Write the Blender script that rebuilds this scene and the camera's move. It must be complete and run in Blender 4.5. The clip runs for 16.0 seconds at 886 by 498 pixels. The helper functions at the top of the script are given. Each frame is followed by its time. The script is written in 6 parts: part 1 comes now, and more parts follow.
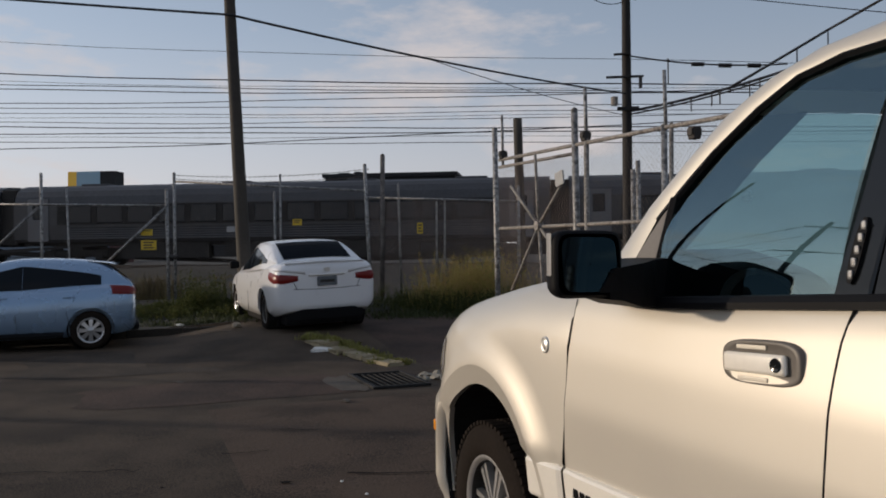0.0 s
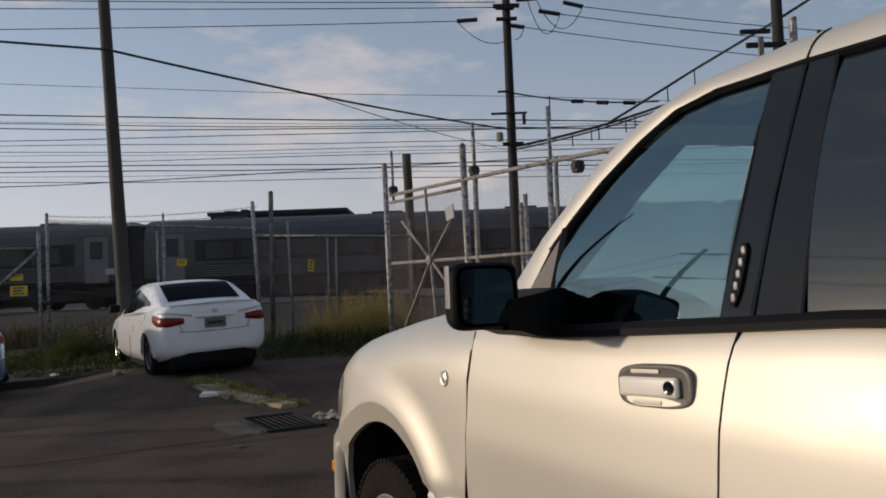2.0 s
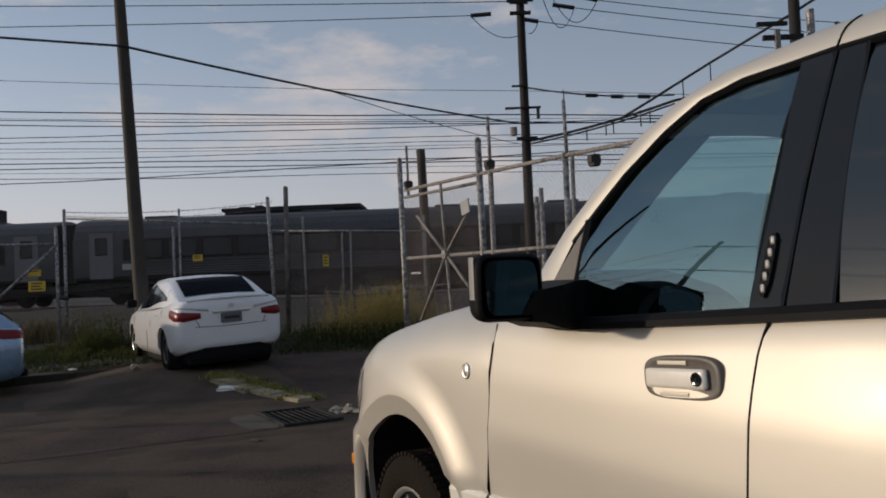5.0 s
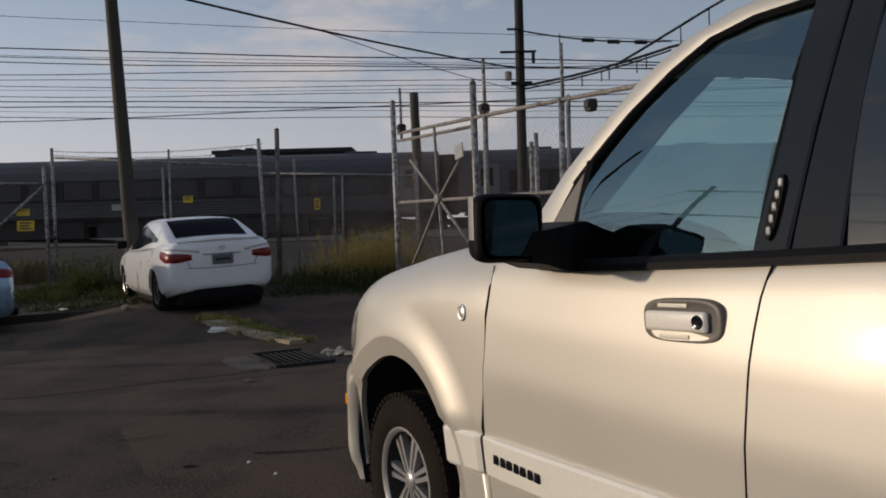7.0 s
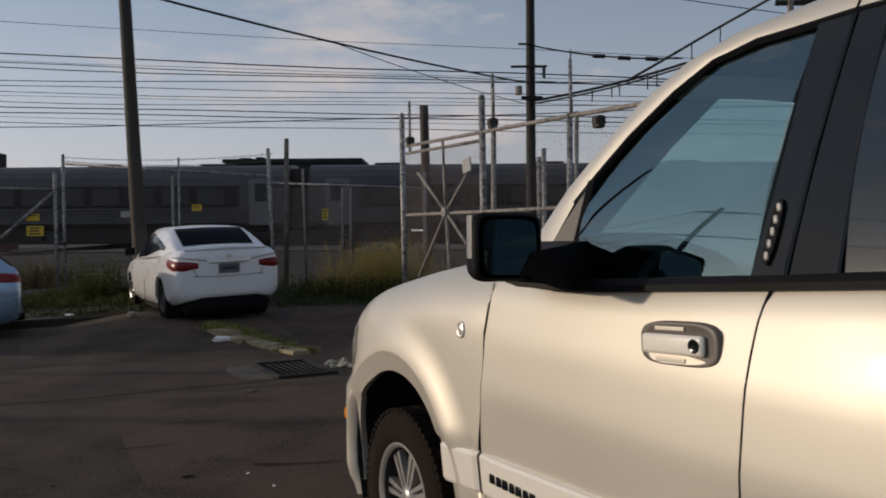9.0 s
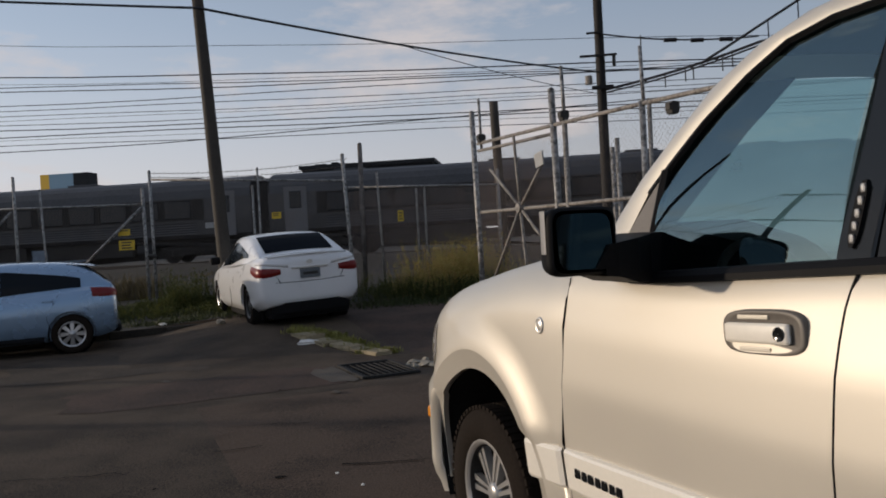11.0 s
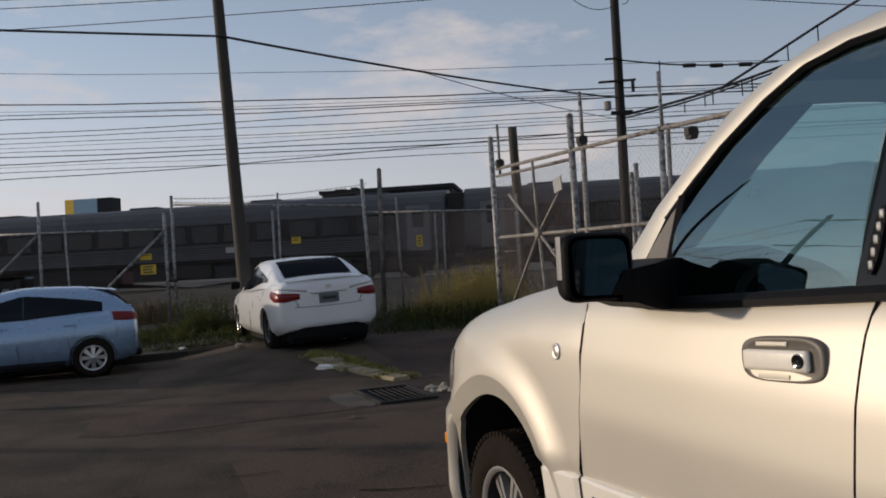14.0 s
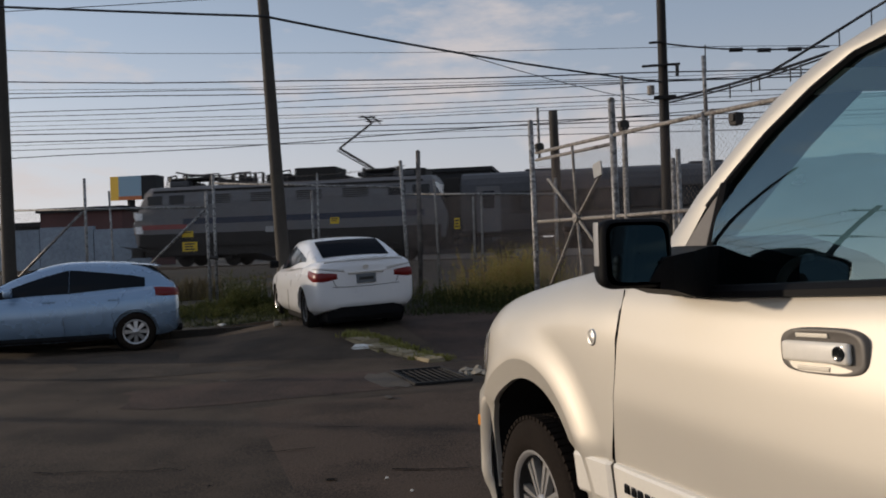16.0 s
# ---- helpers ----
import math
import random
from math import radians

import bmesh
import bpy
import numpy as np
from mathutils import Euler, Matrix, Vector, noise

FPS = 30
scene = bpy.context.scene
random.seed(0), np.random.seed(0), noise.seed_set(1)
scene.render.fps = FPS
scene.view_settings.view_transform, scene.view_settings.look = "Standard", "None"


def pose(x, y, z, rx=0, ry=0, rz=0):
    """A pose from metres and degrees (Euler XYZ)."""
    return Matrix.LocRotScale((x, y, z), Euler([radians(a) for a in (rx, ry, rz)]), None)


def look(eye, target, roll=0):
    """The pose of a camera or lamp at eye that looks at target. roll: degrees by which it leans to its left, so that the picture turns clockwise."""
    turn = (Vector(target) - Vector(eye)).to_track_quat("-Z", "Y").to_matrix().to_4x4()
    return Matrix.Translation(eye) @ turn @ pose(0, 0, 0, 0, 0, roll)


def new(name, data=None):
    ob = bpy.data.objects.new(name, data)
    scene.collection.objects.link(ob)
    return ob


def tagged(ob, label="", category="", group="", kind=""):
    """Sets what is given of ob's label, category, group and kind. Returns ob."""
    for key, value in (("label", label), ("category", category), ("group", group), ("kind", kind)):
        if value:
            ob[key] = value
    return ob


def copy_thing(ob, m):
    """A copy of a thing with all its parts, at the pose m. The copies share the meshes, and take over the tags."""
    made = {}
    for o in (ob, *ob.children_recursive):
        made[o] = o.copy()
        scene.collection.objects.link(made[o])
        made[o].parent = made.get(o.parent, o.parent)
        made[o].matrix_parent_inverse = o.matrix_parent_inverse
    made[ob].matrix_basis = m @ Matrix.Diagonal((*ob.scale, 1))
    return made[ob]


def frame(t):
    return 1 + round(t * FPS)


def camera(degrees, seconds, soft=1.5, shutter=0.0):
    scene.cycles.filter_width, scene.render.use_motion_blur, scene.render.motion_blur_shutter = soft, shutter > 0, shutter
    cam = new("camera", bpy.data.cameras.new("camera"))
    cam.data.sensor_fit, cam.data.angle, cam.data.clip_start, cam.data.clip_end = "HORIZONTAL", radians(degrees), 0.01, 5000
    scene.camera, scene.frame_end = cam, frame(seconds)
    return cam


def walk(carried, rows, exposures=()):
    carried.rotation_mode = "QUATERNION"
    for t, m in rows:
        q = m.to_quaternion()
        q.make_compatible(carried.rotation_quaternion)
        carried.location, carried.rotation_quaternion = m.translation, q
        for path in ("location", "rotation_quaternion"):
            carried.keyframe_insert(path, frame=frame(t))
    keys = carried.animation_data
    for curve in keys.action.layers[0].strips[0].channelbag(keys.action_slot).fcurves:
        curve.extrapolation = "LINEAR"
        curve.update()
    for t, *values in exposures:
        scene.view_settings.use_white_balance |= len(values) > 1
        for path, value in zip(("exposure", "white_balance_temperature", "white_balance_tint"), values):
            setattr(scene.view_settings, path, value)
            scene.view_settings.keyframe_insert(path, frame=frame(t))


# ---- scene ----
cam = camera(58.0, 16.0, 1.85, 0.2)
PATH = [
    (0, (0.073, -0.101, 1.523), (-0.19, 1.882, 1.531), -0.5),
    (0.5, (0.077, -0.1, 1.523), (-0.123, 1.89, 1.549), -1.1),
    (0.6, (0.069, -0.089, 1.518), (-0.019, 1.909, 1.515), -2.2),
    (1, (0.042, -0.125, 1.52), (-0.099, 1.868, 1.613), -2.0),
    (1.5, (0.045, -0.098, 1.518), (-0.034, 1.899, 1.609), -1.7),
    (2, (0.053, -0.087, 1.521), (0.063, 1.911, 1.611), -2.2),
    (2.5, (0.044, -0.096, 1.519), (0.051, 1.901, 1.627), -2.1),
    (3, (0.043, -0.082, 1.52), (0.049, 1.916, 1.614), -2.6),
    (3.5, (0.039, -0.086, 1.518), (0.051, 1.913, 1.601), -2.5),
    (3.7, (0.043, -0.082, 1.515), (0.045, 1.916, 1.603), -2.3),
    (5.8, (-0.004, -0.076, 1.507), (-0.043, 1.923, 1.559), -2.0),
    (6, (-0.008, -0.068, 1.496), (-0.069, 1.931, 1.515), -1.2),
    (6.5, (-0.008, -0.047, 1.493), (-0.052, 1.952, 1.429), -1.3),
    (7, (-0.004, -0.038, 1.493), (-0.009, 1.961, 1.437), -1.5),
    (7.5, (0.0, -0.028, 1.491), (0.011, 1.972, 1.474), -1.9),
    (8, (-0.001, -0.039, 1.496), (-0.007, 1.961, 1.509), -2.0),
    (8.5, (0.013, -0.017, 1.512), (0.054, 1.981, 1.448), 0.1),
    (9, (0.026, -0.033, 1.508), (0.001, 1.966, 1.483), -0.4),
    (9.2, (0.017, -0.063, 1.518), (-0.09, 1.934, 1.475), -1.1),
    (11.3, (0.043, -0.051, 1.514), (-0.173, 1.937, 1.494), -3.1),
    (11.5, (0.054, -0.048, 1.518), (-0.129, 1.944, 1.54), -3.3),
    (12, (0.053, -0.053, 1.522), (-0.139, 1.936, 1.587), -3.0),
    (12.5, (0.046, -0.059, 1.513), (-0.195, 1.926, 1.539), -2.4),
    (13, (0.055, -0.055, 1.513), (-0.187, 1.93, 1.512), -3.7),
    (13.5, (0.065, -0.04, 1.515), (-0.134, 1.95, 1.536), -3.7),
    (14, (0.044, -0.058, 1.515), (-0.216, 1.924, 1.553), -3.0),
    (14.5, (0.046, -0.039, 1.523), (-0.119, 1.954, 1.521), -2.8),
    (15, (0.048, -0.062, 1.53), (-0.178, 1.924, 1.596), -3.0),
    (15.5, (0.047, -0.06, 1.522), (-0.236, 1.92, 1.551), -2.7),
    (16, (0.046, -0.062, 1.515), (-0.308, 1.907, 1.514), -1.8),
]
walk(cam, [(t, look(eye, target, roll)) for t, eye, target, roll in PATH], [(0, -0.24), (2.0, -0.29), (3.7, -0.33), (6.0, -0.42), (9.2, -0.40), (11.3, -0.24), (16, -0.24)])

from mathutils.bvhtree import BVHTree

# ---- world, sun and exposure ----
SUN_FROM = Vector((-1.0, 0.03, 0.0)).normalized()
SUN_UP = radians(8.5)
world = bpy.data.worlds.new("evening_sky")
scene.world = world
world.use_nodes = True
wn, wl = world.node_tree.nodes, world.node_tree.links
wn.clear()
sky = wn.new("ShaderNodeTexSky")
sky.sky_type = "NISHITA"
sky.sun_disc = False
sky.sun_elevation = SUN_UP
sky.sun_rotation = math.atan2(SUN_FROM.x, SUN_FROM.y)
sky.air_density, sky.dust_density, sky.ozone_density = 1.0, 1.0, 2.0
coord = wn.new("ShaderNodeTexCoord")
stretch = wn.new("ShaderNodeMapping")
stretch.inputs["Scale"].default_value = (1.0, 1.0, 3.2)
puffs = wn.new("ShaderNodeTexNoise")
puffs.inputs["Scale"].default_value, puffs.inputs["Detail"].default_value, puffs.inputs["Roughness"].default_value = 3.4, 7.0, 0.6
cover = wn.new("ShaderNodeMapRange")
cover.inputs["From Min"].default_value, cover.inputs["From Max"].default_value = 0.54, 0.67
cover.inputs["To Max"].default_value = 0.75
cloud = wn.new("ShaderNodeMix")
cloud.data_type = "RGBA"
cloud.inputs["B"].default_value = (5.1, 4.6, 4.5, 1)
haze = wn.new("ShaderNodeMix")
haze.data_type = "RGBA"
axes = wn.new("ShaderNodeSeparateXYZ")
low = wn.new("ShaderNodeMapRange")
low.interpolation_type = "SMOOTHSTEP"
low.inputs["From Min"].default_value, low.inputs["From Max"].default_value = -0.02, 0.42
low.inputs["To Min"].default_value, low.inputs["To Max"].default_value = 0.92, 0.40
warm = wn.new("ShaderNodeMapRange")
warm.inputs["From Min"].default_value, warm.inputs["From Max"].default_value = 0.0, 0.26
veil = wn.new("ShaderNodeMix")
veil.data_type = "RGBA"
veil.inputs["A"].default_value, veil.inputs["B"].default_value = (4.5, 4.28, 4.38, 1), (3.45, 3.85, 4.75, 1)
toward = wn.new("ShaderNodeVectorMath")
toward.operation = "DOT_PRODUCT"
toward.inputs[1].default_value = SUN_FROM
glow = wn.new("ShaderNodeMath")
glow.operation = "MULTIPLY_ADD"
glow.inputs[1].default_value, glow.inputs[2].default_value = 0.42, 1.0
bright = wn.new("ShaderNodeVectorMath")
bright.operation = "SCALE"
back = wn.new("ShaderNodeBackground")
back.inputs["Strength"].default_value = 0.15
wout = wn.new("ShaderNodeOutputWorld")
wl.new(coord.outputs["Generated"], stretch.inputs["Vector"])
wl.new(stretch.outputs["Vector"], puffs.inputs["Vector"])
wl.new(puffs.outputs["Fac"], cover.inputs["Value"])
wl.new(cover.outputs["Result"], cloud.inputs["Factor"])
wl.new(coord.outputs["Generated"], axes.inputs["Vector"])
wl.new(axes.outputs["Z"], low.inputs["Value"])
wl.new(low.outputs["Result"], haze.inputs["Factor"])
wl.new(sky.outputs["Color"], haze.inputs["A"])
wl.new(axes.outputs["Z"], warm.inputs["Value"])
wl.new(warm.outputs["Result"], veil.inputs["Factor"])
wl.new(coord.outputs["Generated"], toward.inputs[0])
wl.new(toward.outputs["Value"], glow.inputs[0])
wl.new(veil.outputs["Result"], bright.inputs[0])
wl.new(glow.outputs[0], bright.inputs["Scale"])
wl.new(bright.outputs["Vector"], haze.inputs["B"])
wl.new(haze.outputs["Result"], cloud.inputs["A"])
wl.new(cloud.outputs["Result"], back.inputs["Color"])
wl.new(back.outputs["Background"], wout.inputs["Surface"])
sun = new("sun", bpy.data.lights.new("sun", "SUN"))
sun.data.energy, sun.data.angle, sun.data.color = 2.65, radians(1.2), (1.0, 0.83, 0.65)
sun.matrix_world = look((SUN_FROM.x * 60, SUN_FROM.y * 60, 60 * math.tan(SUN_UP)), (0, 0, 0))


# ---- materials ----
def mat(name, color, rough=0.6, metal=0.0, vary=0.25, scale=3.0, fine=60.0, bump=0.0, coat=0.0, spread=0.0, dirt=None, dirt_amount=0.0, spec=0.5, span=0.2):
    """A procedural surface: base colour broken by a coarse and a fine noise, with relief, and a tint that differs from piece to piece."""
    m = bpy.data.materials.new(name)
    m.use_nodes = True
    n, l = m.node_tree.nodes, m.node_tree.links
    b = n["Principled BSDF"]
    b.inputs["Metallic"].default_value = metal
    b.inputs["Coat Weight"].default_value = coat
    b.inputs["Coat Roughness"].default_value = 0.06
    b.inputs["Specular IOR Level"].default_value = spec
    tc = n.new("ShaderNodeTexCoord")
    big, small = n.new("ShaderNodeTexNoise"), n.new("ShaderNodeTexNoise")
    for t, sc, d in ((big, scale, 5), (small, fine, 3)):
        t.inputs["Scale"].default_value, t.inputs["Detail"].default_value = sc, d
        l.new(tc.outputs["Object"], t.inputs["Vector"])
    add = n.new("ShaderNodeMath")
    add.operation = "MULTIPLY_ADD"
    add.inputs[1].default_value = 0.5
    l.new(small.outputs["Fac"], add.inputs[0])
    half = n.new("ShaderNodeMath")
    half.operation = "MULTIPLY"
    half.inputs[1].default_value = 0.5
    l.new(big.outputs["Fac"], half.inputs[0])
    l.new(half.outputs[0], add.inputs[2])
    ramp = n.new("ShaderNodeMapRange")
    ramp.inputs["From Min"].default_value, ramp.inputs["From Max"].default_value = 0.5 - span, 0.5 + span
    ramp.inputs["To Min"].default_value, ramp.inputs["To Max"].default_value = 1 - vary, 1 + vary
    l.new(add.outputs[0], ramp.inputs["Value"])
    value = ramp.outputs["Result"]
    if spread:
        info = n.new("ShaderNodeObjectInfo")
        r2 = n.new("ShaderNodeMapRange")
        r2.inputs["To Min"].default_value, r2.inputs["To Max"].default_value = 1 - spread, 1 + spread
        l.new(info.outputs["Random"], r2.inputs["Value"])
        mul = n.new("ShaderNodeMath")
        mul.operation = "MULTIPLY"
        l.new(value, mul.inputs[0])
        l.new(r2.outputs["Result"], mul.inputs[1])
        value = mul.outputs[0]
    scaled = n.new("ShaderNodeVectorMath")
    scaled.operation = "SCALE"
    scaled.inputs[0].default_value = color
    l.new(value, scaled.inputs["Scale"])
    colour = scaled.outputs["Vector"]
    if dirt:
        mask = n.new("ShaderNodeMapRange")
        mask.inputs["From Min"].default_value, mask.inputs["From Max"].default_value = 0.45, 0.7
        mask.inputs["To Max"].default_value = dirt_amount
        l.new(big.outputs["Fac"], mask.inputs["Value"])
        mix = n.new("ShaderNodeMix")
        mix.data_type = "RGBA"
        mix.inputs["B"].default_value = (*dirt, 1)
        l.new(mask.outputs["Result"], mix.inputs["Factor"])
        l.new(colour, mix.inputs["A"])
        colour = mix.outputs["Result"]
    l.new(colour, b.inputs["Base Color"])
    rr = n.new("ShaderNodeMapRange")
    rr.inputs["To Min"].default_value, rr.inputs["To Max"].default_value = max(rough - 0.08, 0.02), min(rough + 0.08, 1.0)
    l.new(big.outputs["Fac"], rr.inputs["Value"])
    l.new(rr.outputs["Result"], b.inputs["Roughness"])
    if bump:
        bp = n.new("ShaderNodeBump")
        bp.inputs["Strength"].default_value, bp.inputs["Distance"].default_value = bump, 0.01
        l.new(add.outputs[0], bp.inputs["Height"])
        l.new(bp.outputs["Normal"], b.inputs["Normal"])
    return m


def glass(name, tint, f0=1.5, rough=0.0, gloss=(1, 1, 1), pale_film=0.0):
    """Tinted automotive glass: clear body with a tint, mirror gloss by Fresnel, and an added pale film standing in for
    mirrored brightness.
    """
    m = bpy.data.materials.new(name)
    m.use_nodes = True
    n, l = m.node_tree.nodes, m.node_tree.links
    n.clear()
    out, mix, tr, gl, fr = (n.new("ShaderNode" + k) for k in ("OutputMaterial", "MixShader", "BsdfTransparent", "BsdfGlossy", "Fresnel"))
    tr.inputs["Color"].default_value = (*tint, 1)
    gl.inputs["Roughness"].default_value = rough
    gl.inputs["Color"].default_value = (*gloss, 1)
    fr.inputs["IOR"].default_value = f0
    l.new(fr.outputs["Fac"], mix.inputs["Fac"])
    l.new(tr.outputs["BSDF"], mix.inputs[1])
    l.new(gl.outputs["BSDF"], mix.inputs[2])
    if pale_film:
        film, thin, film_noise = n.new("ShaderNodeMixShader"), n.new("ShaderNodeBsdfTranslucent"), n.new("ShaderNodeTexNoise")
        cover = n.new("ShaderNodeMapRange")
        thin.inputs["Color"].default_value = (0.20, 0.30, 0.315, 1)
        film_noise.inputs["Scale"].default_value, film_noise.inputs["Detail"].default_value = 5.0, 6.0
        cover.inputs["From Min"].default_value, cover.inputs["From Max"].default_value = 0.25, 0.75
        cover.inputs["To Min"].default_value, cover.inputs["To Max"].default_value = pale_film - 0.12, pale_film + 0.12
        l.new(film_noise.outputs["Fac"], cover.inputs["Value"])
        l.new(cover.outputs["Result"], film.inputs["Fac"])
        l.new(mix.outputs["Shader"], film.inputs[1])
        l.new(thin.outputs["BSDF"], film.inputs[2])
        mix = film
    l.new(mix.outputs["Shader"], out.inputs["Surface"])
    return m


def lit(name, color, strength):
    m = bpy.data.materials.new(name)
    m.use_nodes = True
    b = m.node_tree.nodes["Principled BSDF"]
    b.inputs["Base Color"].default_value = (*color, 1)
    b.inputs["Emission Color"].default_value = (*color, 1)
    b.inputs["Emission Strength"].default_value = strength
    return m


ASPHALT = mat("asphalt", (0.067, 0.0475, 0.0325), 0.92, vary=0.55, scale=0.9, fine=75, bump=0.9, dirt=(0.090, 0.067, 0.047), dirt_amount=0.5, spec=0.25, span=0.09)
TAR = mat("tar", (0.056, 0.041, 0.029), 0.92, vary=0.5, scale=1.2, fine=36, bump=0.9, spec=0.3, span=0.1)
WORN = mat("worn_reddish_asphalt", (0.090, 0.060, 0.041), 0.92, vary=0.55, scale=1.1, fine=70, bump=0.9, dirt=(0.062, 0.043, 0.031), dirt_amount=0.6, spec=0.25, span=0.09)
PATCHED = mat("patched_asphalt", (0.064, 0.0395, 0.0285), 0.92, vary=0.5, scale=1.2, fine=40, bump=0.9, spec=0.3, span=0.1)
CRACKED = mat("crack", (0.006, 0.0055, 0.005), 0.95, spec=0.1)
GRATE = mat("worn_grate_iron", (0.013, 0.012, 0.011), 0.85, 0.0, vary=0.3, scale=8, bump=0.2)
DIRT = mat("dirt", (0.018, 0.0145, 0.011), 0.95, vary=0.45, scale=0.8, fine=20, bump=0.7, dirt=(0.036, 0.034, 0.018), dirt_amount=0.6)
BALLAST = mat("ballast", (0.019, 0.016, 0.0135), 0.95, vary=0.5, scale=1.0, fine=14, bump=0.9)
# tan raised so the colour itself carries the low sun on the slab
SUNLIT_SLAB = mat("sunlit_old_slab", (0.30, 0.245, 0.155), 0.9, vary=0.35, scale=4, fine=40, bump=0.5, dirt=(0.13, 0.11, 0.06), dirt_amount=0.7)
CONCRETE = mat("concrete", (0.30, 0.27, 0.22), 0.9, vary=0.3, scale=2.5, fine=40, bump=0.4, spread=0.12, dirt=(0.13, 0.12, 0.09), dirt_amount=0.6)
GALV = mat("galvanised_steel", (0.33, 0.32, 0.31), 0.55, 0.25, vary=0.7, scale=6, fine=22, bump=0.1, spread=0.15, dirt=(0.07, 0.058, 0.05), dirt_amount=0.9, span=0.10)
OLD_PIPE = mat("weathered_pipe", (0.29, 0.265, 0.24), 0.7, 0.1, vary=0.6, scale=7, fine=30, bump=0.2, dirt=(0.075, 0.06, 0.05), dirt_amount=0.9, span=0.11)
WIRE_MESH = mat("chain_link_wire", (0.15, 0.125, 0.11), 0.65, 0.3, vary=0.3)
# rusty brown, brightened so the thick wires carry a sunlit haze
SUNLIT_RUSTY_WIRE = mat("sunlit_rusty_chain_link_wire", (0.27, 0.21, 0.18), 0.75, 0.1, vary=0.35)
GREY_POST = mat("old_grey_timber", (0.12, 0.105, 0.095), 0.85, vary=0.6, scale=6, fine=30, bump=0.4, span=0.12)
POLE_WOOD = mat("grey_pole_wood", (0.056, 0.047, 0.038), 0.85, vary=0.35, scale=2, fine=30, bump=0.5)
DARK_WOOD = mat("dark_creosote_wood", (0.016, 0.013, 0.012), 0.8, vary=0.4, scale=2, fine=30, bump=0.5)
CABLE = mat("black_cable", (0.02, 0.02, 0.022), 0.6, vary=0.2)
CERAMIC = mat("dark_insulator", (0.03, 0.025, 0.025), 0.35, vary=0.2)
YELLOW = mat("yellow_sign_paint", (0.62, 0.42, 0.03), 0.6, vary=0.2, scale=9)
SIGN_INK = mat("sign_ink", (0.05, 0.045, 0.04), 0.7)
GRASS = mat("grass_blades", (0.044, 0.055, 0.013), 0.8, vary=0.5, scale=2.5, fine=12)
def leaf_mat(name, one, two, three):
    """Leaves whose colour goes from leaf to leaf between three tints."""
    m = mat(name, one, 0.8, vary=0.3, scale=3)
    n, l = m.node_tree.nodes, m.node_tree.links
    geo, ramp = n.new("ShaderNodeNewGeometry"), n.new("ShaderNodeValToRGB")
    ramp.color_ramp.elements[0].color, ramp.color_ramp.elements[1].color = (*one, 1), (*three, 1)
    ramp.color_ramp.elements.new(0.55).color = (*two, 1)
    l.new(geo.outputs["Random Per Island"], ramp.inputs["Fac"])
    thin, mix = n.new("ShaderNodeBsdfTranslucent"), n.new("ShaderNodeMixShader")
    mix.inputs["Fac"].default_value = 0.45
    l.new(ramp.outputs["Color"], n["Principled BSDF"].inputs["Base Color"])
    l.new(ramp.outputs["Color"], thin.inputs["Color"])
    l.new(n["Principled BSDF"].outputs["BSDF"], mix.inputs[1])
    l.new(thin.outputs["BSDF"], mix.inputs[2])
    l.new(mix.outputs["Shader"], n["Material Output"].inputs["Surface"])
    return m


# dry tints are brightened, so part of the backlit glow is in them
WEED_DRY = leaf_mat("dry_weed_leaves", (0.24, 0.24, 0.06), (0.46, 0.37, 0.12), (0.40, 0.22, 0.10))
WEED_GREEN = leaf_mat("green_weed_leaves", (0.034, 0.046, 0.011), (0.066, 0.082, 0.019), (0.135, 0.125, 0.034))
STRAW = mat("dry_weeds", (0.16, 0.12, 0.05), 0.85, vary=0.5, scale=2, fine=12)
CHAMPAGNE = mat("champagne_metallic_paint", (0.595, 0.55, 0.475), 0.46, 0.34, vary=0.02, scale=2, fine=900, coat=0.5)
HANDLE_GREY = mat("dark_handle_plastic", (0.13, 0.115, 0.10), 0.45, 0.1, vary=0.1)
SAIL_GREY = mat("grey_sail_plastic", (0.16, 0.145, 0.13), 0.6, vary=0.1)
SEDAN_GLASS = mat("navy_rear_glass", (0.004, 0.006, 0.010), 0.12, vary=0.1, spec=0.012)
PRIVACY_GLASS = mat("privacy_glass", (0.006, 0.010, 0.013), 0.03, vary=0.1, spec=0.95)
CREAM_TRIM = mat("cream_moulding", (0.84, 0.79, 0.70), 0.38, 0.0, vary=0.04, coat=0.4)
BLACK_TRIM = mat("black_trim", (0.006, 0.006, 0.007), 0.6, vary=0.2, spec=0.12)
GLOSS_BLACK = mat("gloss_black_pillar", (0.008, 0.009, 0.010), 0.10, vary=0.1, spec=0.42)
RUBBER = mat("tyre_rubber", (0.019, 0.0145, 0.0115), 0.9, vary=0.3, scale=8, fine=60, bump=0.3, spec=0.08)
CHROME = mat("chrome", (0.75, 0.75, 0.76), 0.12, 1.0, vary=0.05)
SPOKE = mat("bright_wheel_alloy", (0.42, 0.41, 0.40), 0.32, 0.55, vary=0.08)
SATIN = mat("satin_chrome", (0.66, 0.64, 0.61), 0.34, 0.75, vary=0.06)
# darker alloy copy with the shade on the sedan's rear wheels painted in
ALLOY_IN_SHADE = mat("shaded_alloy", (0.10, 0.10, 0.10), 0.5, 0.6, vary=0.15)
ALLOY = mat("alloy_wheel", (0.55, 0.55, 0.56), 0.3, 0.85, vary=0.1)
AMBER = mat("amber_lens", (0.75, 0.28, 0.02), 0.2, vary=0.1, coat=0.6)
